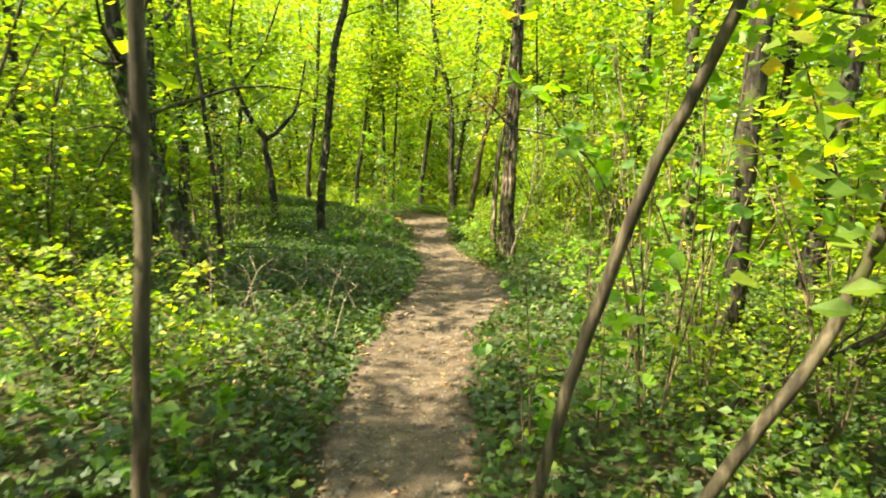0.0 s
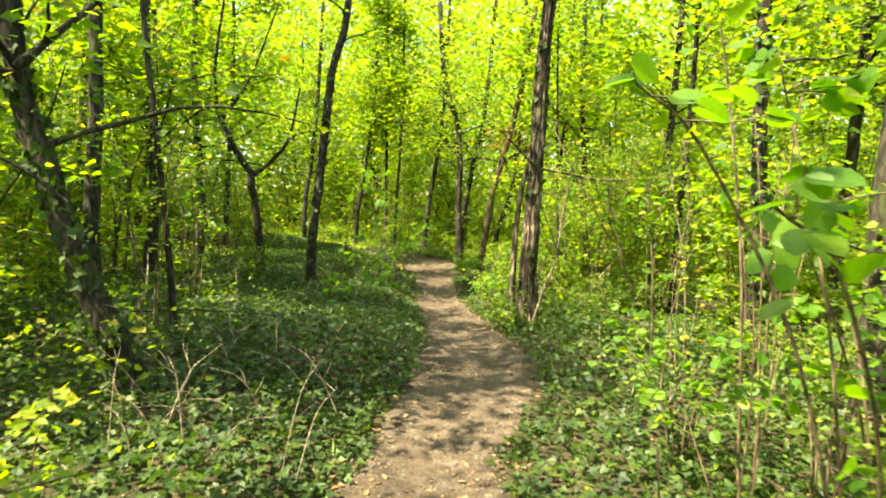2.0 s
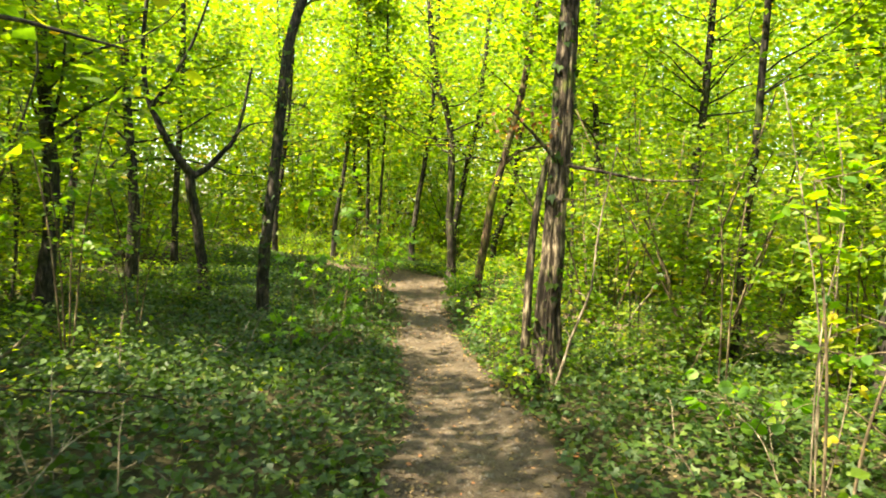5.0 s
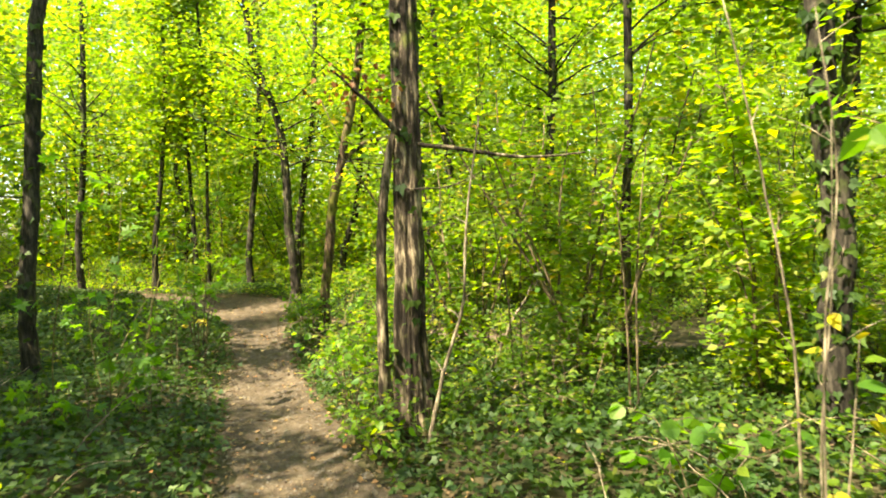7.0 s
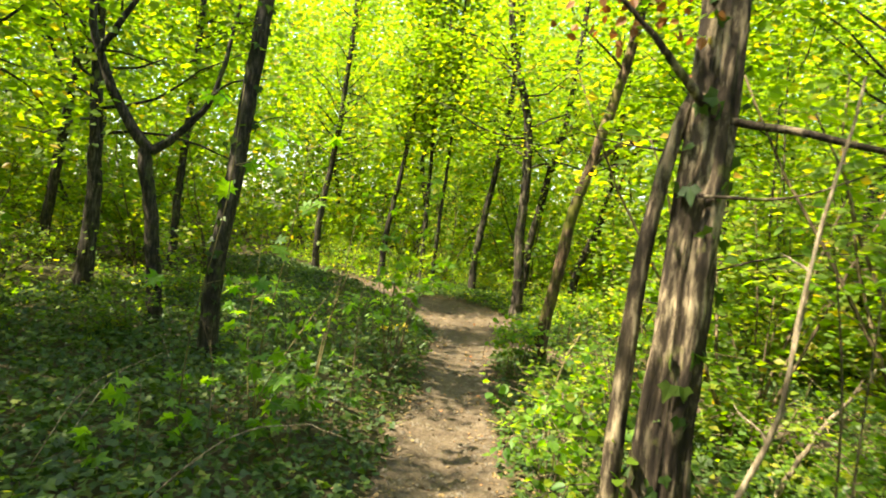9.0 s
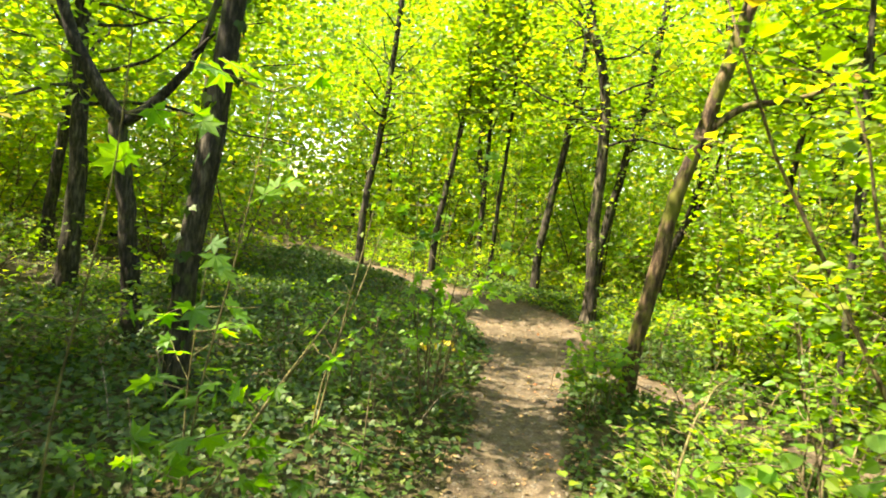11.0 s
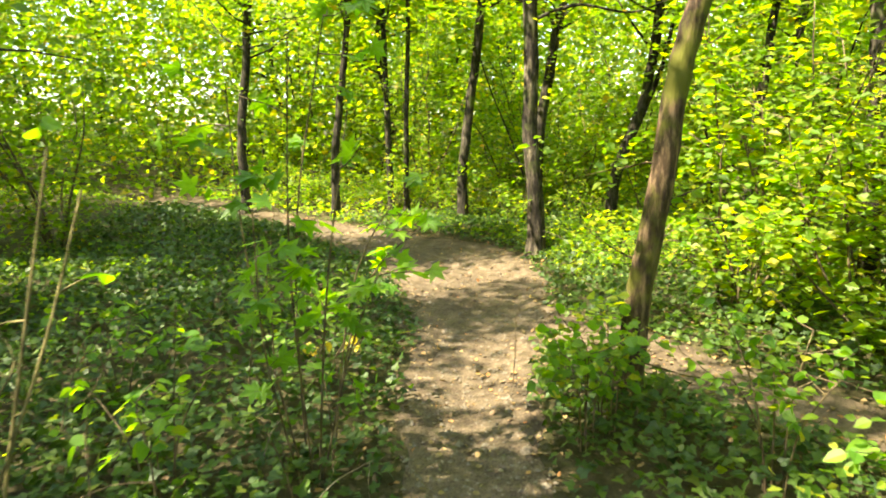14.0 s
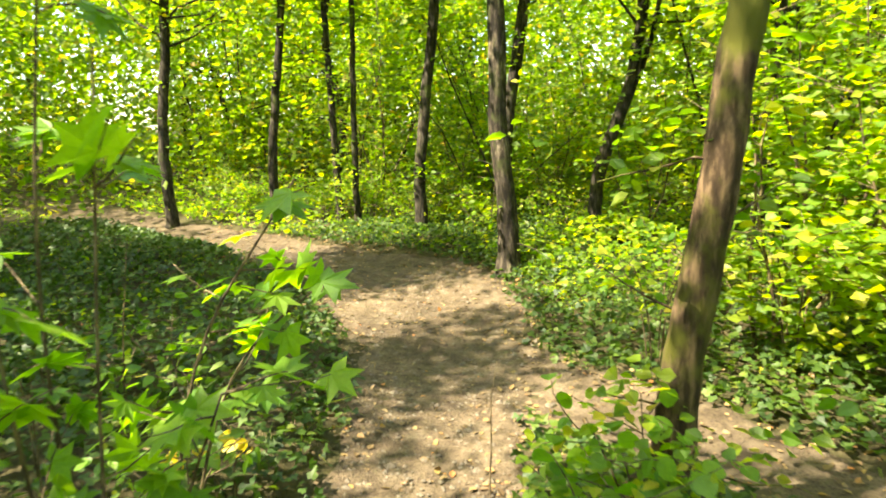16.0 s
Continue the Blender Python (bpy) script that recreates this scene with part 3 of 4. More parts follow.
tree([(2.5, 5.6, 0), (2.55, 5.57, 0.6), (2.61, 5.54, 2.87), (2.7, 5.5, 6), (2.7, 5.4, 10)], 0.108, 0.08, BARK, "dark upright trunk with rough bark beside saplings", seed=5, crown=(30, 60), reach=2.3)
tree([(3.14, 5.64, 0), (3.24, 5.58, 1.3), (3.38, 5.5, 2.97), (3.3, 5.4, 6), (3.4, 5.4, 9)], 0.10, 0.05, BARK, "leaning rough trunk with ivy at its foot", seed=6, crown=(24, 55), reach=2.0, ivy=220)
tree([(-2.05, 5.85, 0), (-2.16, 5.8, 0.5), (-2.38, 5.76, 1.1), (-2.55, 5.75, 1.6), (-2.70, 5.75, 2.1), (-2.80, 5.75, 3.1), (-2.85, 5.75, 8)], 0.095, 0.06, BARK, "dark tree leaning back with ivy on its bark", seed=7, crown=(10, 32), reach=2.0, ivy=420,
     limbs=[([(-2.45, 5.65, 1.5), (-2.75, 5.5, 1.75), (-3.2, 5.5, 1.7)], 0.014), ([(-2.7, 5.55, 2.3), (-2.3, 5.9, 2.9), (-2.0, 6.1, 3.5)], 0.025)])
tree([(-2.45, 12.9, 0), (-2.42, 12.9, 1.0), (-2.30, 12.95, 2.3), (-2.15, 13.0, 3.7), (-1.9, 13.1, 5.1), (-1.9, 13.1, 9)], 0.085, 0.055, BARK, "straight dark slim trunk rising from the ivy", seed=8, crown=(7, 30), crown_from=0.7, reach=2.0, ivy=160)
tree([(-3.58, 14.00, 0), (-3.62, 13.95, 0.8), (-3.75, 13.88, 2.0)], 0.085, 0.07, BARK, "dark forked tree with two spreading limbs", seed=9, crown=(0, 0), flare=0.3,
     limbs=[([(-3.74, 13.88, 1.95), (-4.05, 13.75, 2.35), (-4.32, 13.70, 2.95), (-4.40, 13.65, 3.7), (-4.20, 13.55, 5.2)], 0.062),
            ([(-4.30, 13.70, 2.9), (-4.00, 13.65, 3.3), (-3.70, 13.65, 3.8), (-3.20, 13.55, 5.0)], 0.036),
            ([(-3.74, 13.88, 1.95), (-3.45, 13.95, 2.2), (-3.10, 13.95, 2.65), (-2.90, 13.95, 3.6)], 0.05), ([(-3.20, 13.95, 2.55), (-2.90, 13.90, 2.75), (-2.50, 13.85, 2.8)], 0.016)])
tree([(3.29, 8.82, 0), (3.29, 8.82, 1.2), (3.25, 8.87, 2.7), (3.2, 8.9, 6), (3.3, 9, 10)], 0.10, 0.06, BARK, "dark upright trunk thickly wrapped in ivy", seed=10, crown=(28, 60), reach=2.4, ivy=900)
tree([(3.22, 11.2, 0), (3.26, 11.2, 1.3), (3.35, 11.2, 2.6), (3.4, 11.2, 5), (3.4, 11.2, 7.5)], 0.05, 0.03, BARK, "thin dark trunk standing among leafy shrubs", seed=11, crown=(18, 50), reach=1.8)
tree([(0.22, 19.17, 0), (0.24, 19.19, 0.5), (0.19, 19.19, 1.2), (0.17, 19.19, 2.4), (0.07, 19.19, 3.5), (-0.38, 19.15, 5.0), (-0.63, 19.15, 8)], 0.105, 0.055, BARK_GREY,
     "grey tree with blotched lichen bark at the bend of the path", seed=12, crown=(26, 60), reach=2.2, sides=16, limbs=[([(0.14, 19.15, 2.6), (0.67, 19.05, 2.75), (1.27, 19.05, 2.65), (1.77, 18.95, 2.8)], 0.02)])
tree([(-0.75, 21.4, 0), (-0.72, 21.4, 1.2), (-0.5, 21.4, 2.7), (-0.3, 21.4, 4.2), (-0.2, 21.4, 8)], 0.085, 0.05, BARK, "slim dark tree with a slight lean", seed=13, crown=(24, 55), reach=2.0)
tree([(0.32, 21.5, 0), (0.36, 21.46, 1.0), (0.62, 21.45, 2.6), (0.9, 21.43, 4.0), (1.2, 21.4, 8)], 0.09, 0.05, BARK, "dark tree leaning away over the undergrowth", seed=14, crown=(24, 55), reach=2.0)
tree([(1.27, 20.2, 0), (1.29, 20.2, 0.7), (1.52, 20.15, 1.4), (1.70, 20.1, 2.0), (1.80, 20.1, 3.0), (1.9, 20, 5), (1.9, 20, 8)], 0.082, 0.05, BARK, "dark tree with a kinked mossy trunk", seed=15, crown=(24, 55), reach=2.0,
     limbs=[([(1.3, 20.2, 0.9), (1.65, 20.25, 1.6), (1.95, 20.3, 2.4), (2.1, 20.3, 3.6)], 0.045)])
tree([(0.57, 15.12, 0), (0.62, 15.1, 0.5), (0.71, 15.07, 1.03), (0.81, 15.04, 1.75), (0.95, 15.06, 2.4), (1.3, 15.2, 4), (1.9, 15.4, 8)], 0.074, 0.05, BARK_MOSS,
     "leaning tree with flaking reddish bark and yellow-green moss", seed=16, crown=(12, 40), crown_from=0.8, reach=1.6, sides=22, wiggle=0.04, limbs=[([(0.93, 15.06, 2.3), (1.3, 15.15, 2.62), (1.8, 15.2, 2.75), (2.4, 15.3, 3.2)], 0.035)])
tree([(-4.7, 22.6, 0), (-4.65, 22.6, 1.5), (-4.4, 22.7, 3.5), (-4.2, 22.8, 8)], 0.085, 0.05, BARK, "dark slim tree beyond the bend of the path", seed=17, crown=(24, 55), reach=2.0)
for k, (x, y, dx, q) in enumerate([(-1.75, 22.2, 0.1, 0.05), (-2.05, 22.5, -0.05, 0.06), (-3.0, 22.3, 0.35, 0.075), (2.6, 19.2, 0.3, 0.06), (3.4, 18.0, -0.2, 0.09), (4.6, 16.6, 0.3, 0.11),
                                 (-2.6, 7.6, -0.35, 0.035), (-3.7, 8.2, 0.05, 0.09), (-6.2, 12.4, 0.2, 0.09), (-5.5, 17.6, 0.1, 0.075), (5.4, 10.8, 0.2, 0.10), (2.1, 14.6, -0.1, 0.03),
                                 (-7.4, 17.0, 0.25, 0.09), (-5.8, 9.2, -0.2, 0.10), (4.9, 7.0, 0.2, 0.12)]):
    tree([(x, y, 0), (x + dx * 0.25, y, 1.3), (x + dx * 0.8, y + 0.05, 2.8), (x + dx * 1.3, y + 0.1, 5), (x + dx * 1.4, y, 8.5)], q, q * 0.5, BARK,
         "slim dark-barked tree standing in the undergrowth", seed=30 + k, crown=(10, 30) if 7 < y < 13 and x < -2 else (30, 70), reach=2.4, sides=10, leaf_size=(0.09, 0.15))


for k, (x, y, tall) in enumerate([(-4.8, 0.9, 9.0), (-6.9, 8.4, 9.5), (-2.6, -2.2, 8.5), (-4.9, 12.0, 9.0), (-5.2, 14.9, 9.0)]):
    tree([(x, y, 0), (x + 0.1, y, 1.6), (x - 0.1, y + 0.1, 4), (x + 0.1, y, tall)], 0.11, 0.05, BARK, "tall dark-barked tree with a full crown", seed=60 + k, crown=(34, 64), crown_from=0.45, reach=2.4, sides=10, leaf_size=(0.09, 0.15))


# ---- the wood around: a few kinds of tree, set many times ----
def wood_tree(seed, tall, r0, lean):
    r = np.random.default_rng(seed)
    return tree([(0, 400 + 10 * seed, 0), (lean * 0.5 + 0.12, 400 + 10 * seed + 0.1, tall * 0.17), (lean * 0.45, 400 + 10 * seed - 0.1, tall * 0.36), (lean * 1.0, 400 + 10 * seed + 0.15, tall * 0.62), (lean, 400 + 10 * seed, tall)], r0, r0 * 0.4, BARK,
                "dark-trunked woodland tree with a sunlit green crown", seed=200 + seed, crown=(36, 52), crown_from=0.14, reach=2.5, sides=9, leaf_size=(0.11, 0.20), spread=0.34, single=False, sprigs=0)


kinds = [wood_tree(1, 9.5, 0.10, 0.7), wood_tree(2, 11, 0.14, -0.4), wood_tree(3, 8, 0.07, 1.2), wood_tree(4, 10, 0.09, -1.0), wood_tree(5, 7, 0.055, 0.5)]
r = np.random.default_rng(77)
taken = [(o.location.x, o.location.y) for o in scene.objects if o.name.startswith("tree") and o.location.y < 100]
placed = 0
spots = [(6.2, 13.6), (8.2, 17.2), (5.6, 18.6), (10.2, 21), (7.4, 24), (11.2, 15.2), (4.2, 22.5), (9, 28), (-6.4, 10.2), (-7.4, 14.6), (-9.2, 12), (-8.2, 19.4), (-6.2, 6.2), (-9.5, 8.5), (-10.5, 16), (-6.6, 24.5)]
for _ in range(1500):
    x, y = spots.pop() if spots else (r.uniform(-27, 27), r.uniform(-14, 46))
    d, s = off_path(np.array([x]), np.array([y]))
    clear = 3.2 if y > -1 else 2.0
    if d[0] < clear or (abs(x) < 4.0 and 0 < y < 20) or min(math.hypot(x - a, y - b) for a, b in taken) < 2.5:
        continue
    taken.append((x, y))
    k = kinds[placed % len(kinds)]
    q = r.uniform(0.85, 1.2)
    m = pose(x, y, float(height(x, y)) - 0.05, r.uniform(-3, 3), r.uniform(-3, 3), r.uniform(0, 360))
    if placed < len(kinds):
        k.matrix_basis = m
    else:
        copy_thing(k, m)
    placed += 1
    if placed >= 76:
        break


# ---- shrubs and saplings ----
def shrub_parts(top, seed, tall, wide, stems, twigs_each, leaves_each, size, shape, leaf, stem_mat, low=0.25, level=0.7, spread=0.03):
    r = np.random.default_rng(seed)
    twigs = []
    for k in range(stems):
        a = r.uniform(0, 6.28)
        l = wander((0.05 * math.cos(a), 0.05 * math.sin(a), -0.04), (wide * math.cos(a), wide * math.sin(a), tall), tall * r.uniform(0.7, 1.1), r, 0.35, 0.15, 8)
        rad = 0.004 + 0.0045 * tall
        part("stem", tubes("stem", [(l, np.linspace(rad, rad * 0.3, 8), 4)]), stem_mat, top)
        for _ in range(twigs_each):
            i = r.integers(int(8 * low), 8)
            b = r.uniform(0, 6.28)
            twigs.append(wander(l[i], (math.cos(b), math.sin(b), r.uniform(-0.1, 0.6)), r.uniform(0.2, 0.5) * (0.4 + 0.35 * tall), r, 0.5, 0, 4))
    if twigs:
        tagged(part("twig_cluster", tubes("twig_cluster", [(t[::3], (0.0035, 0.0015), 3) for t in twigs]), stem_mat, top), kind="stuff")
        at, way, up = leaves_along(twigs, leaves_each, r, spread, level, 0.25, 0.1)
        tagged(part("foliage", leaf_mesh("foliage", at, way, up, r.uniform(*size, len(at)), shape), leaf, top), kind="stuff")
    return top


def shrub(seed, label, name="shrub", group="shrubs of the wood", **k):
    return shrub_parts(thing(name, label, name, group), seed, **k)


low_bush = [shrub(300 + i, "low bushy shrub with small green leaves", tall=t, wide=w, stems=7, twigs_each=7, leaves_each=11, size=(0.035, 0.07), shape="rhomb", leaf=m, stem_mat=TWIG)
            for i, (t, w, m) in enumerate([(0.7, 0.5, LEAF), (0.9, 0.6, LEAF_BRIGHT), (0.55, 0.55, LEAF)])]
tall_bush = [shrub(310 + i, "tall leafy shrub of bright green foliage", tall=t, wide=w, stems=5, twigs_each=18, leaves_each=18, size=(0.055, 0.11), shape="rhomb", leaf=m, stem_mat=TWIG, low=0.15, spread=0.06)
             for i, (t, w, m) in enumerate([(2.2, 0.8, LEAF_BRIGHT), (2.8, 1.0, LEAF_CROWN), (1.7, 0.8, LEAF_BRIGHT), (3.4, 0.9, LEAF_CROWN)])]
sapling = [shrub(330 + i, "thin upright sapling with layered light-green leaves", "sapling", "saplings of the wood", tall=t, wide=0.25, stems=2, twigs_each=26, leaves_each=22, size=(0.05, 0.09), shape="rhomb",
                 leaf=m, stem_mat=BARK_YOUNG, low=0.2, level=0.85, spread=0.05) for i, (t, m) in enumerate([(3.6, LEAF_BRIGHT), (4.6, LEAF_CROWN), (3.0, LEAF), (5.2, LEAF_CROWN)])]


def set_out(sorts, count, box, seed, allowed, scale=(0.8, 1.25)):
    """Sets the shrubs of these sorts about, the first of each where it first fits."""
    r = np.random.default_rng(seed)
    fresh = {o: True for o in sorts}
    done = 0
    for _ in range(count * 30):
        x, y = r.uniform(box[0], box[1]), r.uniform(box[2], box[3])
        d, s = off_path(np.array([x]), np.array([y]))
        if not allowed(x, y, float(d[0]), float(s[0]), r):
            continue
        o = sorts[done % len(sorts)]
        m = pose(x, y, float(height(x, y)), r.uniform(-6, 6), r.uniform(-6, 6), r.uniform(0, 360))
        if fresh[o]:
            o.matrix_basis, fresh[o] = m, False
        else:
            copy_thing(o, m)
        done += 1
        if done >= count:
            break


def low_ok(x, y, d, s, r):
    if s > 0 and 10 < y < 24 and x > (-5.5 if y < 15 else -10):
        return d > 0.8 and r.uniform() < (0.4 if x < -4 and y < 18 else 0.05)
    if s > 0 and y < 17:
        return d > 0.8 and r.uniform() < (0.22 if d < 2.4 else 1.0)
    return d > (1.5 if 4 < y < 9.6 and s < 0 else 0.45)


def tall_ok(x, y, d, s, r):
    if s > 0 and ((12 < y < 21 and x > -5.2) or (y >= 19 and y < 26 and x > -10)):
        return False
    if s > 0 and y < 17:
        return d > 3.6
    if y < 5.5:
        return d > 1.7
    if y < 10:
        return d > 2.5
    if 10 <= y < 13 and s < 0:
        return d > 1.5 and x > 1.6
    return d > 1.3 and not (abs(x - 0.6) < 0.9 and 12 < y < 18)


set_out(low_bush, 135, (-8, 8, 1.5, 26), 51, low_ok)
set_out(tall_bush, 118, (-13, 13, 1.5, 29), 52, tall_ok)
set_out(sapling, 96, (-15, 15, 2.5, 33), 53, lambda x, y, d, s, r: d > (3.0 if y < 16 else 1.6) and not (s > 0 and 12 < y < 24 and x > (-6 if y < 15 else -10)))


r = np.random.default_rng(57)
planted = 0
while planted < 20:
    x, y = r.uniform(1.5, 6.0), r.uniform(10.3, 18.5)
    if off_path(x, y)[0] > 0.8 and math.hypot(x - 0.98, y - 10.2) > 0.9:
        copy_thing((tall_bush + low_bush)[planted % 3 + (2 if planted % 2 else 0)], pose(x, y, float(height(x, y)), r.uniform(-6, 6), r.uniform(-6, 6), r.uniform(0, 360)))
        planted += 1


# ---- the far wood, closing the view ----
def far_woods(n, seed, near, far, size, sector, rise, label):
    """Foliage of the trees beyond, in clumps, over a sector of directions."""
    r = np.random.default_rng(seed)
    m = n // 45
    a, q = r.uniform(*sector, m), r.uniform(near, far, m)
    c = np.stack([q * np.cos(a), 12 + q * np.sin(a), r.uniform(0, 1, m) ** 0.95 * (1.5 + rise * q)], -1)
    at = c[r.integers(0, m, n)] + r.standard_normal((n, 3)) * (1.5, 1.5, 0.8)
    at[:, 2] = np.maximum(at[:, 2], 0.1) + height(at[:, 0], at[:, 1])
    way = r.standard_normal((n, 3)) * (1, 1, 0.35) - (0, 0, 0.25)
    up = np.array([0, 0, 1.0]) + 0.55 * r.standard_normal((n, 3))
    ob = part("far_woods", leaf_mesh("far_woods", at, way, up, r.uniform(0.6, 1.0, n) * size * (0.6 + 0.4 * np.hypot(at[:, 0], at[:, 1] - 12) / near), "rhomb"), LEAF_CROWN)
    tagged(ob, label, "woods", kind="stuff")


far_woods(175000, 91, 14, 30, 0.20, (0.15, 2.99), 0.40, "yellow-green foliage of the wood beyond the bend")
far_woods(36000, 92, 17, 40, 0.42, (2.9, 6.4), 0.38, "yellow-green foliage of the wood beside the path")
far_woods(135000, 93, 30, 58, 0.50, (0.25, 3.05), 0.44, "hazy yellow-green foliage of the far wood")


# ---- plants close to the path, leaf by leaf ----
def blade(name, shape, serrate=0.0, n=9):
    """One leaf blade: outline by shape, folded a little along its rib and arched."""
    if shape == "maple":
        v, f = np.array(SHAPES["maple"][0]), np.array(SHAPES["maple"][1])
        return poly_mesh(name, v, f, False)
    t = np.linspace(0, 1, n)
    w = {"round": 0.47 * np.sin(math.pi * t ** 0.8) ** 0.62, "ovate": 0.34 * np.sin(math.pi * t ** 0.72) ** 0.85}[shape]
    w = w * (1 + serrate * np.where(np.arange(n) % 2, 1, -1))
    z = -0.10 * t ** 2
    left = np.stack([-w, t, z + 0.16 * w], -1)
    mid = np.stack([0 * t, t, z], -1)
    right = np.stack([w, t, z + 0.16 * w], -1)
    v = np.vstack([left, mid, right])
    f = [(i, n + i, n + i + 1, i + 1) for i in range(n - 1)] + [(n + i, 2 * n + i, 2 * n + i + 1, n + i + 1) for i in range(n - 1)]
    return poly_mesh(name, v, np.array(f), False)


BLADES = {"round": blade("leaf_round", "round", 0.05), "ovate": blade("leaf_ovate", "ovate", 0.04), "maple": blade("leaf_maple", "maple")}
for me in BLADES.values():
    me.materials.append(LEAF_HAZEL)
YELLOW_BLADE = blade("leaf_yellowed", "ovate", 0.04)
YELLOW_BLADE.materials.append(LEAF_YELLOW)


def leafy(name, label, at, stems, shape, size, per_stem, seed, twig=0.22, stem_mat=TWIG, blade_mesh=None, radius=0.006, cloud=0, mat=None):
    """A plant near the path: stems by their lines, each leaf a part of its own; cloud: further small leaves joined."""
    r = np.random.default_rng(seed)
    base = np.array([at[0], at[1], float(height(at[0], at[1]))])
    top = thing(name, label, name.replace("_", " "), at=tuple(base))
    me = blade_mesh or BLADES[shape]
    allt = []
    for pts in stems:
        l = curve3([(pts[0][0], pts[0][1], base[2] - 0.03)] + [tuple(p) for p in pts[1:]], 14) - base
        stalk = part("stem", tubes("stem", [(l, np.linspace(radius, radius * 0.4, 14), 6)]), stem_mat, top)
        ends = []
        for _ in range(max(3, per_stem // 3)):
            i = r.integers(5, 14)
            b = r.uniform(0, 6.28)
            ends.append(wander(l[i], (math.cos(b), math.sin(b), r.uniform(0, 0.5)), twig * r.uniform(0.5, 1.3), r, 0.4, 0, 5))
        allt += ends
        a, w, u = leaves_along(ends, max(1, per_stem // len(ends)), r, 0.004, 0.45, 0.65, 0.3)
        u = u + 0.4 * r.standard_normal(u.shape)
        for k in range(len(a)):
            y = Vector(unit(w[k]))
            x = y.cross(Vector(u[k])).normalized()
            z = x.cross(y)
            q = r.uniform(*size)
            ob = new("leaf", me)
            ob.parent = stalk
            ob.matrix_local = Matrix.Translation(a[k]) @ Matrix((x, y, z)).transposed().to_4x4() @ Matrix.Scale(q, 4)
    tagged(part("twig_cluster", tubes("twig_cluster", [(t, np.linspace(0.003, 0.0012, len(t)), 4) for t in allt]), stem_mat, top), kind="stuff")
    if cloud:
        a, w, u = leaves_along(allt, cloud, r, 0.05, 0.75, 0.25, 0.0)
        tagged(part("foliage", leaf_mesh("foliage", a, w, u, r.uniform(size[0] * 0.6, size[1] * 0.9, len(a)), "ovate"), mat or LEAF_BRIGHT, top), kind="stuff")
    return top


HZ = "young hazel with round light-green leaves beside the path"
leafy("hazel_shrub", HZ, (0.45, 3.0), [[(0.45, 3.0, 0), (0.43, 3.0, 0.5), (0.40, 3.05, 1.05)], [(0.5, 3.05, 0), (0.62, 3.0, 0.4), (0.7, 2.95, 0.75)], [(0.42, 2.95, 0), (0.38, 2.8, 0.3), (0.36, 2.75, 0.55)]], "round", (0.045, 0.075), 21, 401, cloud=3)
leafy("hazel_shrub", HZ, (0.85, 3.2), [[(0.85, 3.2, 0), (0.95, 3.1, 0.6), (1.0, 3.0, 1.1)], [(0.8, 3.15, 0), (0.75, 2.9, 0.4), (0.72, 2.75, 0.8)]], "round", (0.05, 0.085), 24, 402, cloud=3)
leafy("hazel_shrub", "tall hazel with arching stems and broad hanging leaves", (1.15, 3.4),
      [[(1.15, 3.4, 0), (0.9, 3.35, 1.1), (0.55, 3.25, 1.72), (0.33, 3.15, 1.88)], [(1.1, 3.4, 0), (0.95, 3.1, 0.9), (0.7, 2.9, 1.45), (0.5, 2.8, 1.6)], [(1.2, 3.4, 0), (1.25, 3.2, 1.1), (1.2, 3.0, 1.9)], [(1.2, 3.45, 0), (1.4, 3.3, 1.2), (1.5, 3.2, 2.3)],
       [(1.15, 3.45, 0), (1.1, 3.6, 1.2), (0.95, 3.75, 2.1)]], "round", (0.065, 0.10), 21, 403, twig=0.18, radius=0.008, cloud=1)
leafy("hazel_shrub", HZ, (1.3, 4.6), [[(1.3, 4.6, 0), (1.3, 4.5, 0.8), (1.2, 4.4, 1.6)], [(1.35, 4.6, 0), (1.5, 4.7, 0.8), (1.65, 4.7, 1.7)], [(1.3, 4.65, 0), (1.15, 4.8, 0.5), (1.05, 4.9, 0.9)]], "round", (0.05, 0.08), 18, 404, cloud=4)
for i, (x, y) in enumerate([(-0.98, 11.05), (-1.35, 10.75), (-0.9, 11.7), (-1.7, 11.5), (-1.5, 10.3), (-1.25, 2.45), (-1.75, 2.75), (-2.15, 3.2), (-1.65, 3.3), (-2.5, 2.9), (-1.05, 2.75)]):
    leafy("maple_seedling", "maple seedling with broad soft green leaves", (x, y), [[(x, y, 0), (x + 0.03, y, 0.25), (x + 0.05 * (i % 3 - 1), y + 0.05, 0.55)], [(x + .02, y, 0), (x - 0.1, y - 0.05, 0.2), (x - 0.15, y - 0.1, 0.36)]],
          "maple", (0.06, 0.10), 9, 410 + i, twig=0.16, radius=0.004, cloud=2 if y < 5 else 0, mat=LEAF)
leafy("maple_sapling", "maple sapling with tiers of flat bright green lobed leaves", (-1.32, 11.35),
      [[(-1.32, 11.35, 0), (-1.3, 11.35, 0.6), (-1.2, 11.4, 1.25), (-1.15, 11.5, 1.9)], [(-1.35, 11.35, 0), (-1.1, 11.3, 0.5), (-0.85, 11.4, 0.95)], [(-1.35, 11.4, 0), (-1.5, 11.6, 0.6), (-1.5, 11.7, 1.3)],
       [(-1.3, 11.3, 0), (-1.15, 11.0, 0.35), (-1.0, 10.85, 0.6)]], "maple", (0.065, 0.115), 24, 420, twig=0.34, radius=0.006, stem_mat=TWIG_GREEN)
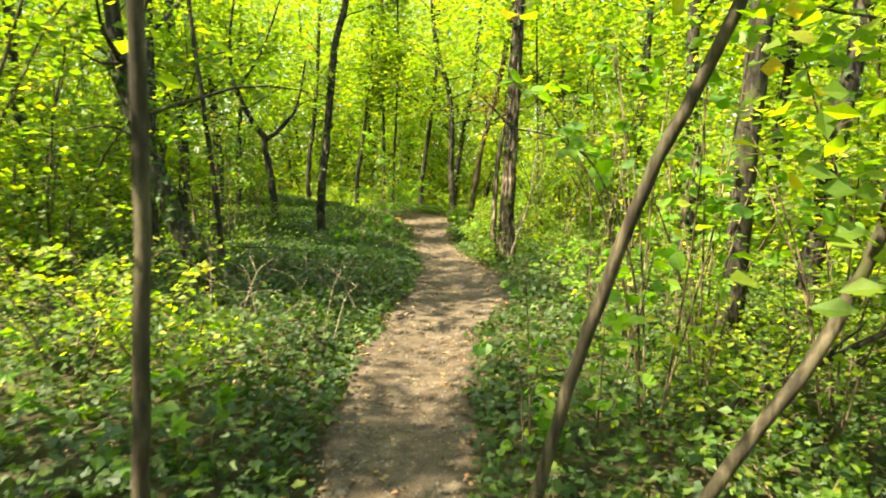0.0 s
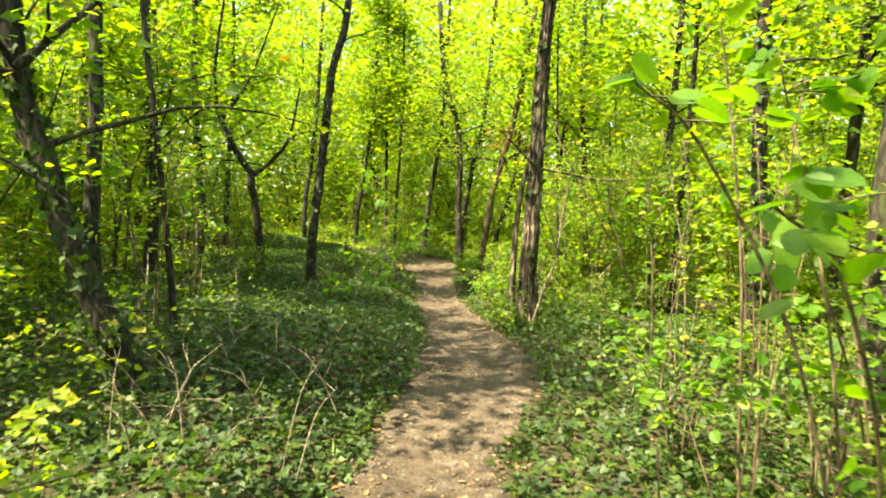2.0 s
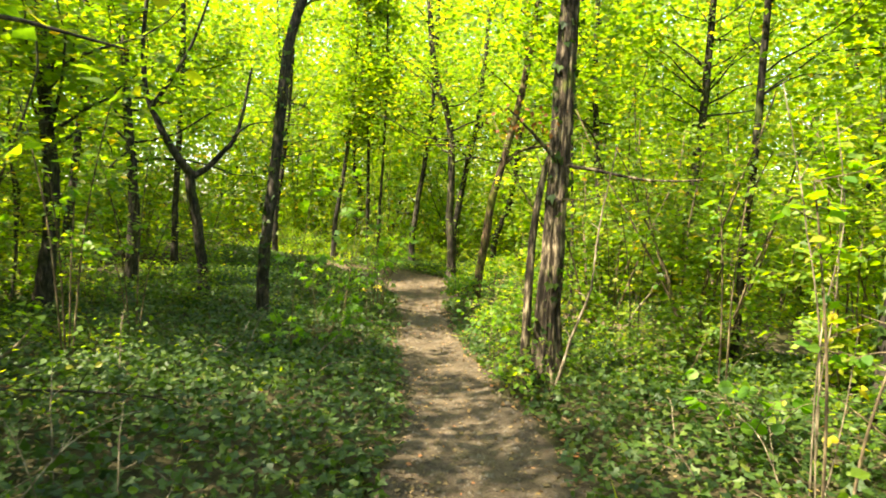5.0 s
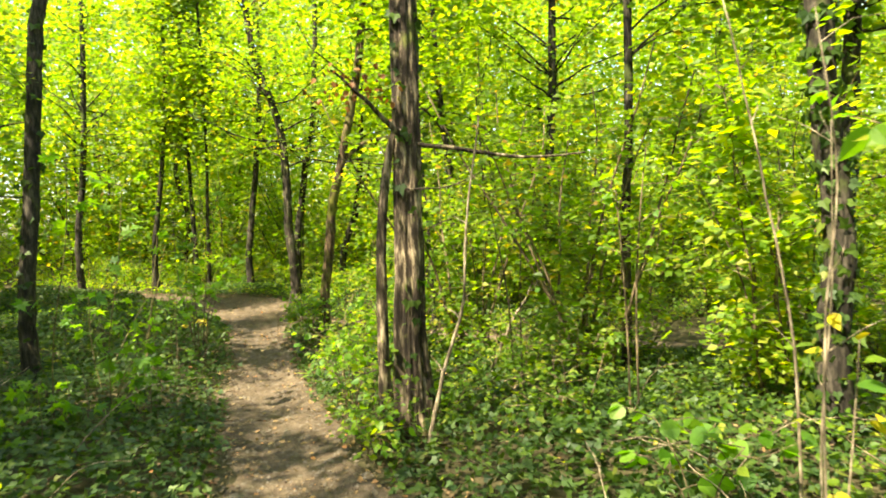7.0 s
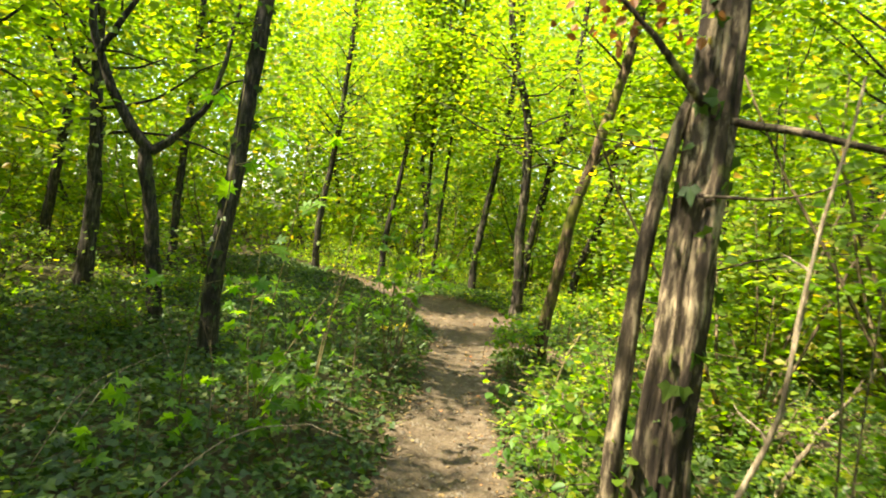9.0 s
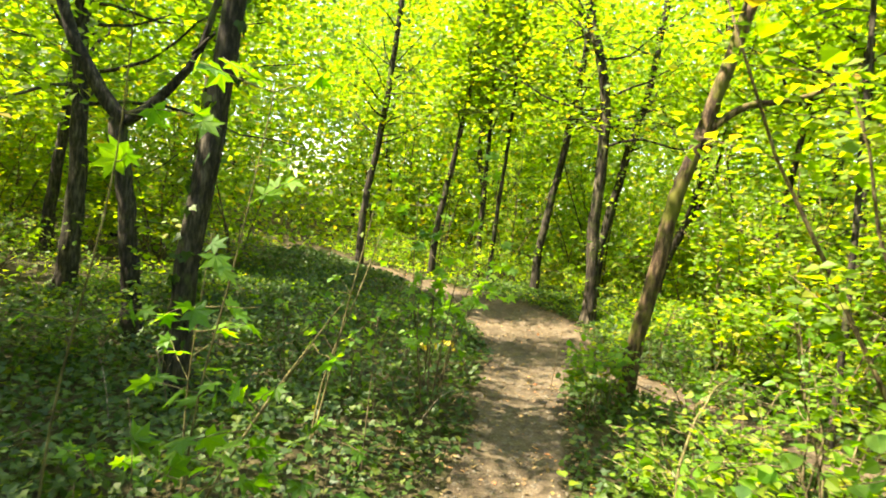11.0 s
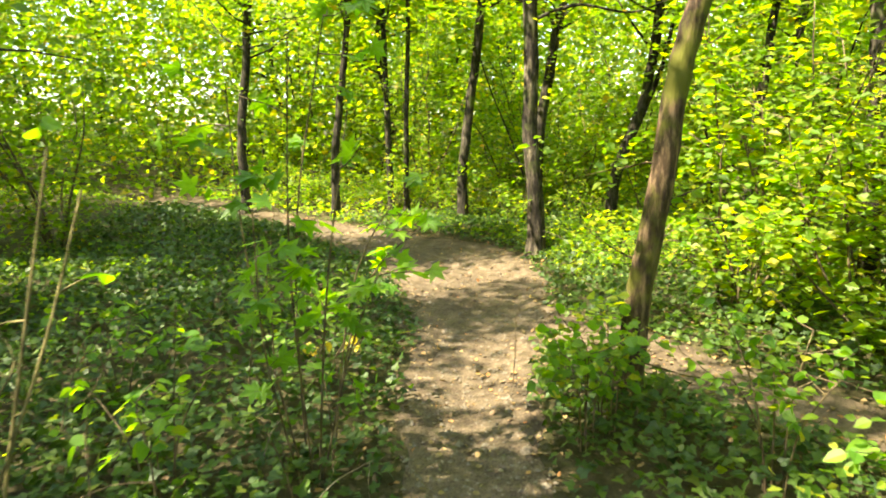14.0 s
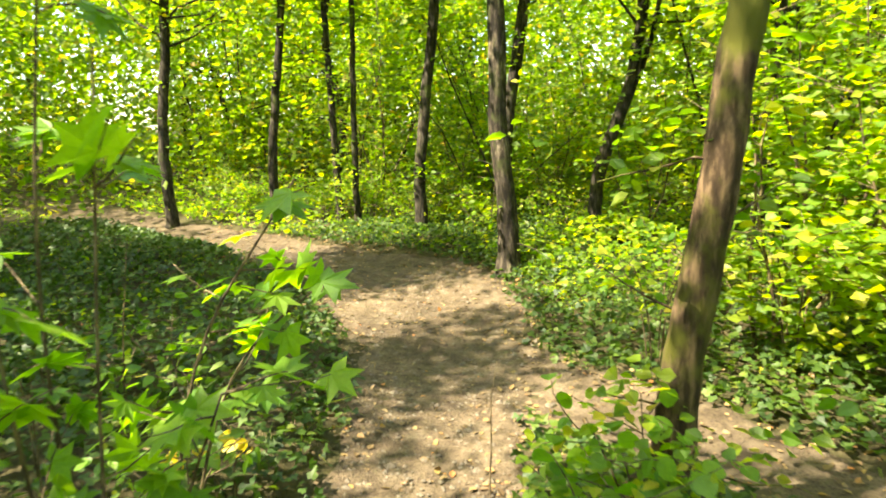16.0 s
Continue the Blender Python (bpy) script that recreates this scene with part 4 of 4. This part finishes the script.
leafy("maple_sapling", "thin maple sapling with bright flat leaves", (-1.6, 10.9), [[(-1.6, 10.9, 0), (-1.58, 10.95, 0.7), (-1.45, 11.0, 1.5), (-1.4, 11.0, 2.2)]], "maple", (0.065, 0.11), 18, 421, twig=0.3, stem_mat=TWIG_GREEN)
leafy("bare_sapling", "nearly bare forked sapling with a pale bent stem", (-1.28, 12.45), [[(-1.28, 12.45, 0), (-1.25, 12.55, 0.5), (-1.15, 12.75, 1.0), (-1.08, 12.85, 1.35)], [(-1.30, 12.5, 0), (-1.22, 12.7, 0.8), (-1.15, 12.85, 1.45)],
      [(-1.6, 12.0, 0), (-1.45, 12.3, 0.4), (-1.2, 12.7, 0.95)]], "ovate", (0.04, 0.06), 6, 422, stem_mat=TWIG_GREEN, radius=0.007)
leafy("yellow_seedling", "small seedling with yellowed autumn leaves in the ivy", (-1.13, 15.28), [[(-1.13, 15.28, 0), (-1.1, 15.26, 0.1), (-1.0, 15.25, 0.19)], [(-1.15, 15.28, 0), (-1.2, 15.2, 0.1), (-1.3, 15.15, 0.18)]], "ovate", (0.05, 0.075), 12, 423, twig=0.12,
      blade_mesh=YELLOW_BLADE, radius=0.004)
def bushy(name, label, x, y, h, wide, stems, shape, size, per_stem, seed, cloud, mat, twig=0.25):
    """A many-stemmed shrub whose stems fan out from its foot."""
    r = np.random.default_rng(seed)
    lines = []
    for k in range(stems):
        a = 6.283 * (k + r.uniform(-0.3, 0.3)) / stems
        w, t = wide * r.uniform(0.35, 1.0), h * r.uniform(0.65, 1.05)
        cx, cy = math.cos(a), math.sin(a)
        z = float(height(x, y))
        lines.append([(x + 0.04 * cx, y + 0.04 * cy, 0), (x + 0.35 * w * cx, y + 0.35 * w * cy, z + 0.5 * t), (x + 0.75 * w * cx, y + 0.75 * w * cy, z + 0.85 * t), (x + w * cx, y + w * cy, z + t)])
    return leafy(name, label, (x, y), lines, shape, size, per_stem, seed, twig=twig, radius=0.003 + 0.003 * h, cloud=cloud, mat=mat)


leafy("leafy_shrub", "tall shrub with big soft leaves reaching over the path", (-0.95, 14.05),
      [[(-0.95, 14.05, 0), (-0.85, 14.0, 0.8), (-0.70, 13.9, 1.55)], [(-0.97, 14.05, 0), (-0.98, 13.95, 0.9), (-0.90, 13.85, 1.8)], [(-1.0, 14.05, 0), (-1.15, 13.95, 0.9), (-1.15, 13.85, 1.75)],
       [(-0.95, 14.1, 0), (-0.8, 14.15, 0.5), (-0.66, 14.15, 0.85)], [(-1.0, 14.0, 0), (-1.05, 13.8, 0.6), (-1.0, 13.65, 1.2)], [(-0.95, 14.3, 0), (-0.8, 14.3, 0.8), (-0.5, 14.3, 1.3)], [(-1.0, 14.4, 0), (-0.8, 14.5, 0.7), (-0.46, 14.5, 1.05)], [(-1.05, 14.2, 0), (-1.0, 14.1, 1.0), (-0.8, 14.0, 1.9)]], "maple", (0.065, 0.105), 21, 425, twig=0.24)
VERGE = "leafy green shrub leaning over the path verge"
for i, (x, y, h, w, sh, q, n) in enumerate([(-1.5, 13.7, 0.6, 0.4, "ovate", (0.05, 0.08), 4), (-1.2, 15.0, 0.5, 0.35, "ovate", (0.04, 0.07), 4),
                                            (-1.7, 16.0, 0.5, 0.4, "ovate", (0.05, 0.08), 4), (-2.2, 14.6, 0.6, 0.4, "ovate", (0.05, 0.08), 4)]):
    bushy("leafy_shrub", VERGE, x, y, h, w, n, sh, q, 15, 430 + i, 3, LEAF)
SUNNY = "sunlit hazel shrub of bright yellow-green leaves"
for i, (x, y, h, w) in enumerate([(1.02, 14.1, 0.9, 0.35), (1.6, 13.5, 1.5, 0.5), (2.4, 13.2, 2.0, 0.6), (0.42, 14.75, 0.65, 0.25), (1.15, 13.2, 0.8, 0.4), (0.85, 12.4, 0.55, 0.3), (1.4, 12.5, 1.0, 0.45),
                                  (0.62, 11.4, 0.7, 0.3), (0.57, 10.65, 0.6, 0.28), (1.0, 11.2, 1.0, 0.45), (1.0, 16.75, 0.8, 0.5), (1.75, 16.6, 1.2, 0.6), (0.62, 9.75, 0.35, 0.25), (0.28, 14.55, 0.6, 0.2)]):
    bushy("hazel_shrub", SUNNY, x, y, h, w, 5, "round" if i % 2 else "ovate", (0.045, 0.075), 15, 440 + i, 5, LEAF_BRIGHT)
for i, (x, y, h, w) in enumerate([(1.7, 4.1, 1.9, 0.6), (2.1, 3.3, 1.6, 0.6), (1.35, 5.5, 0.8, 0.4), (1.9, 4.9, 1.3, 0.5)]):
    bushy("hazel_shrub", "hazel thicket of thin stems with green leaves", x, y, h, w, 6, "round", (0.05, 0.08), 12, 470 + i, 9, LEAF, 0.3)


# ---- dead twigs, fallen branches, stalks ----
def dead_branch(name, label, pts, radius, seed, side=3, mat=TWIG_DEAD):
    r = np.random.default_rng(seed)
    base = np.array([pts[0][0], pts[0][1], float(height(pts[0][0], pts[0][1])) + pts[0][2]])
    l = curve3([tuple(base)] + [tuple(p) for p in pts[1:]], 16) - base
    l[1:-1] += 0.4 * radius * np.cumsum(r.standard_normal((14, 3)), 0)
    top = thing(name, label, "branch", at=tuple(base))
    bough = part("bough", tubes("bough", [(l, np.linspace(radius, radius * 0.35, 16), 7)]), mat, top)
    for _ in range(side):
        i = r.integers(4, 15)
        part("twig", tubes("twig", [(wander(l[i], unit(l[i] - l[i - 1]) + 0.7 * r.standard_normal(3), r.uniform(0.1, 0.35), r, 0.4, 0, 6), np.linspace(radius * 0.4, radius * 0.12, 6), 5)]), mat, bough)


dead_branch("fallen_branch", "dark fallen branch propped against a crooked trunk", [(1.32, 3.32, 0.0), (1.55, 3.2, 0.3), (1.78, 3.08, 0.5), (2.1, 2.9, 0.74), (2.5, 2.75, 1.0)], 0.028, 500, 3, BARK)
r = np.random.default_rng(501)
for k in range(58):
    if k < 32:
        x, y = r.uniform(-2.0, -0.75), r.uniform(3.4, 7.4)
    else:
        x, y = (r.uniform(-2.6, -0.9), r.uniform(7, 14)) if k % 2 else (r.uniform(1.1, 2.6), r.uniform(5.5, 10))
    a, q = r.uniform(0, 6.28), r.uniform(0.3, 0.8)
    z = float(height(x, y))
    rise = r.uniform(0.12, 0.55)
    dead_branch("dead_twig", "dry straw-coloured twig lying over the undergrowth",
                [(x, y, 0.0), (x + 0.5 * q * math.cos(a), y + 0.5 * q * math.sin(a), z + 0.08 + rise * 0.7), (x + q * math.cos(a), y + q * math.sin(a), z + 0.05 + rise)], r.uniform(0.003, 0.006), 510 + k, 2)
dead_branch("dead_stalk", "pale bent stalk arching by the path", [(0.62, 12.15, 0), (0.66, 12.3, 0.4), (0.80, 12.55, 0.72), (0.92, 12.7, 0.8)], 0.009, 580, 2, TWIG_GREEN)
dead_branch("dead_stalk", "pale bent stalk arching by the path", [(0.55, 12.2, 0), (0.75, 12.3, 0.35), (1.05, 12.4, 0.48)], 0.007, 581, 1, TWIG_GREEN)
dead_branch("dead_stalk", "thin dry stalk standing beside the trodden dirt", [(-0.07, 15.35, 0), (-0.05, 15.4, 0.2), (-0.02, 15.45, 0.42)], 0.005, 582, 1, TWIG)
dead_branch("dead_stalk", "upright dry stalk with withered pale leaves", [(1.95, 7.45, 0), (1.95, 7.45, 1.0), (2.06, 7.5, 1.6), (1.98, 7.5, 2.2)], 0.006, 583, 4)
dead_branch("dead_stalk", "upright dry stalk with withered pale leaves", [(2.25, 7.9, 0), (2.2, 7.9, 0.9), (2.05, 7.9, 1.7), (1.9, 7.9, 2.4)], 0.008, 584, 4)
dead_branch("bent_stem", "grey bare stem bending beside the fluted tree", [(0.98, 9.75, 0), (1.12, 9.8, 0.45), (1.28, 9.85, 0.9), (1.36, 9.9, 1.5), (1.5, 9.95, 2.2)], 0.016, 585, 5)
dead_branch("fallen_branch", "broken pale branch lying in the undergrowth", [(-3.5, 8.6, 0.05), (-3.2, 8.5, 0.35), (-2.9, 8.45, 0.6)], 0.025, 586, 5)
dead_branch("fallen_branch", "broken pale branch lying in the undergrowth", [(-3.4, 8.2, 0.05), (-3.3, 8.5, 0.5), (-3.4, 8.8, 0.9)], 0.02, 587, 4)
dead_branch("fallen_branch", "long thin branch lying low over the ivy", [(-3.6, 7.9, 0.15), (-2.8, 7.95, 0.42), (-1.9, 8.0, 0.40), (-1.5, 8.05, 0.3)], 0.012, 588, 3, BARK)
dead_branch("fallen_branch", "slanting dead branch among the shrubs", [(2.0, 11.6, 0.05), (2.3, 11.7, 0.5), (2.6, 11.8, 0.85)], 0.02, 589, 2)

leafy("withered_sapling", "spindly sapling with a few yellowing leaves", (2.05, 7.55), [[(2.05, 7.55, 0), (2.02, 7.55, 0.6), (2.08, 7.55, 1.2), (2.04, 7.5, 1.8)], [(2.08, 7.55, 0), (2.2, 7.6, 0.5), (2.25, 7.6, 1.0)]], "ovate", (0.05, 0.08), 6, 600,
      blade_mesh=YELLOW_BLADE, stem_mat=TWIG_DEAD, cloud=2)
bushy("hazel_shrub", "small broad-leaved shrub standing in the ivy", 1.9, 8.1, 0.55, 0.3, 4, "round", (0.07, 0.11), 9, 601, 1, LEAF_BRIGHT)
for i, (x, y, h) in enumerate([(1.55, 6.6, 1.9), (2.3, 6.4, 2.6), (2.75, 7.6, 2.4), (1.5, 4.9, 2.4), (2.4, 9.6, 2.2), (1.95, 10.6, 1.8)]):
    bushy("thin_sapling", "thin upright sapling with sparse fresh leaves", x, y, h, 0.35, 2, "ovate", (0.05, 0.085), 15, 610 + i, 6, LEAF_BRIGHT, 0.35)

for k in range(16):
    x, y = r.uniform(-2.3, -0.85), r.uniform(12.2, 16.2)
    z, q = float(height(x, y)), r.uniform(0.35, 0.95)
    dx, dy = r.uniform(-0.25, 0.25, 2)
    dead_branch("dead_stalk", "thin brown stalk leaning in the ivy", [(x, y, 0), (x + 0.4 * dx, y + 0.4 * dy, z + 0.5 * q), (x + dx, y + dy, z + q)], 0.0045, 700 + k, 2, TWIG)

for i, (x, y, h) in enumerate([(-2.7, 7.3, 2.2), (-3.1, 9.4, 2.4), (-3.3, 11.0, 2.0)]):
    bushy("thin_sapling", "thin sapling with layered leaves above the ivy", x, y, h, 0.6, 4, "ovate", (0.05, 0.085), 9, 640 + i, 22, LEAF, 0.4)
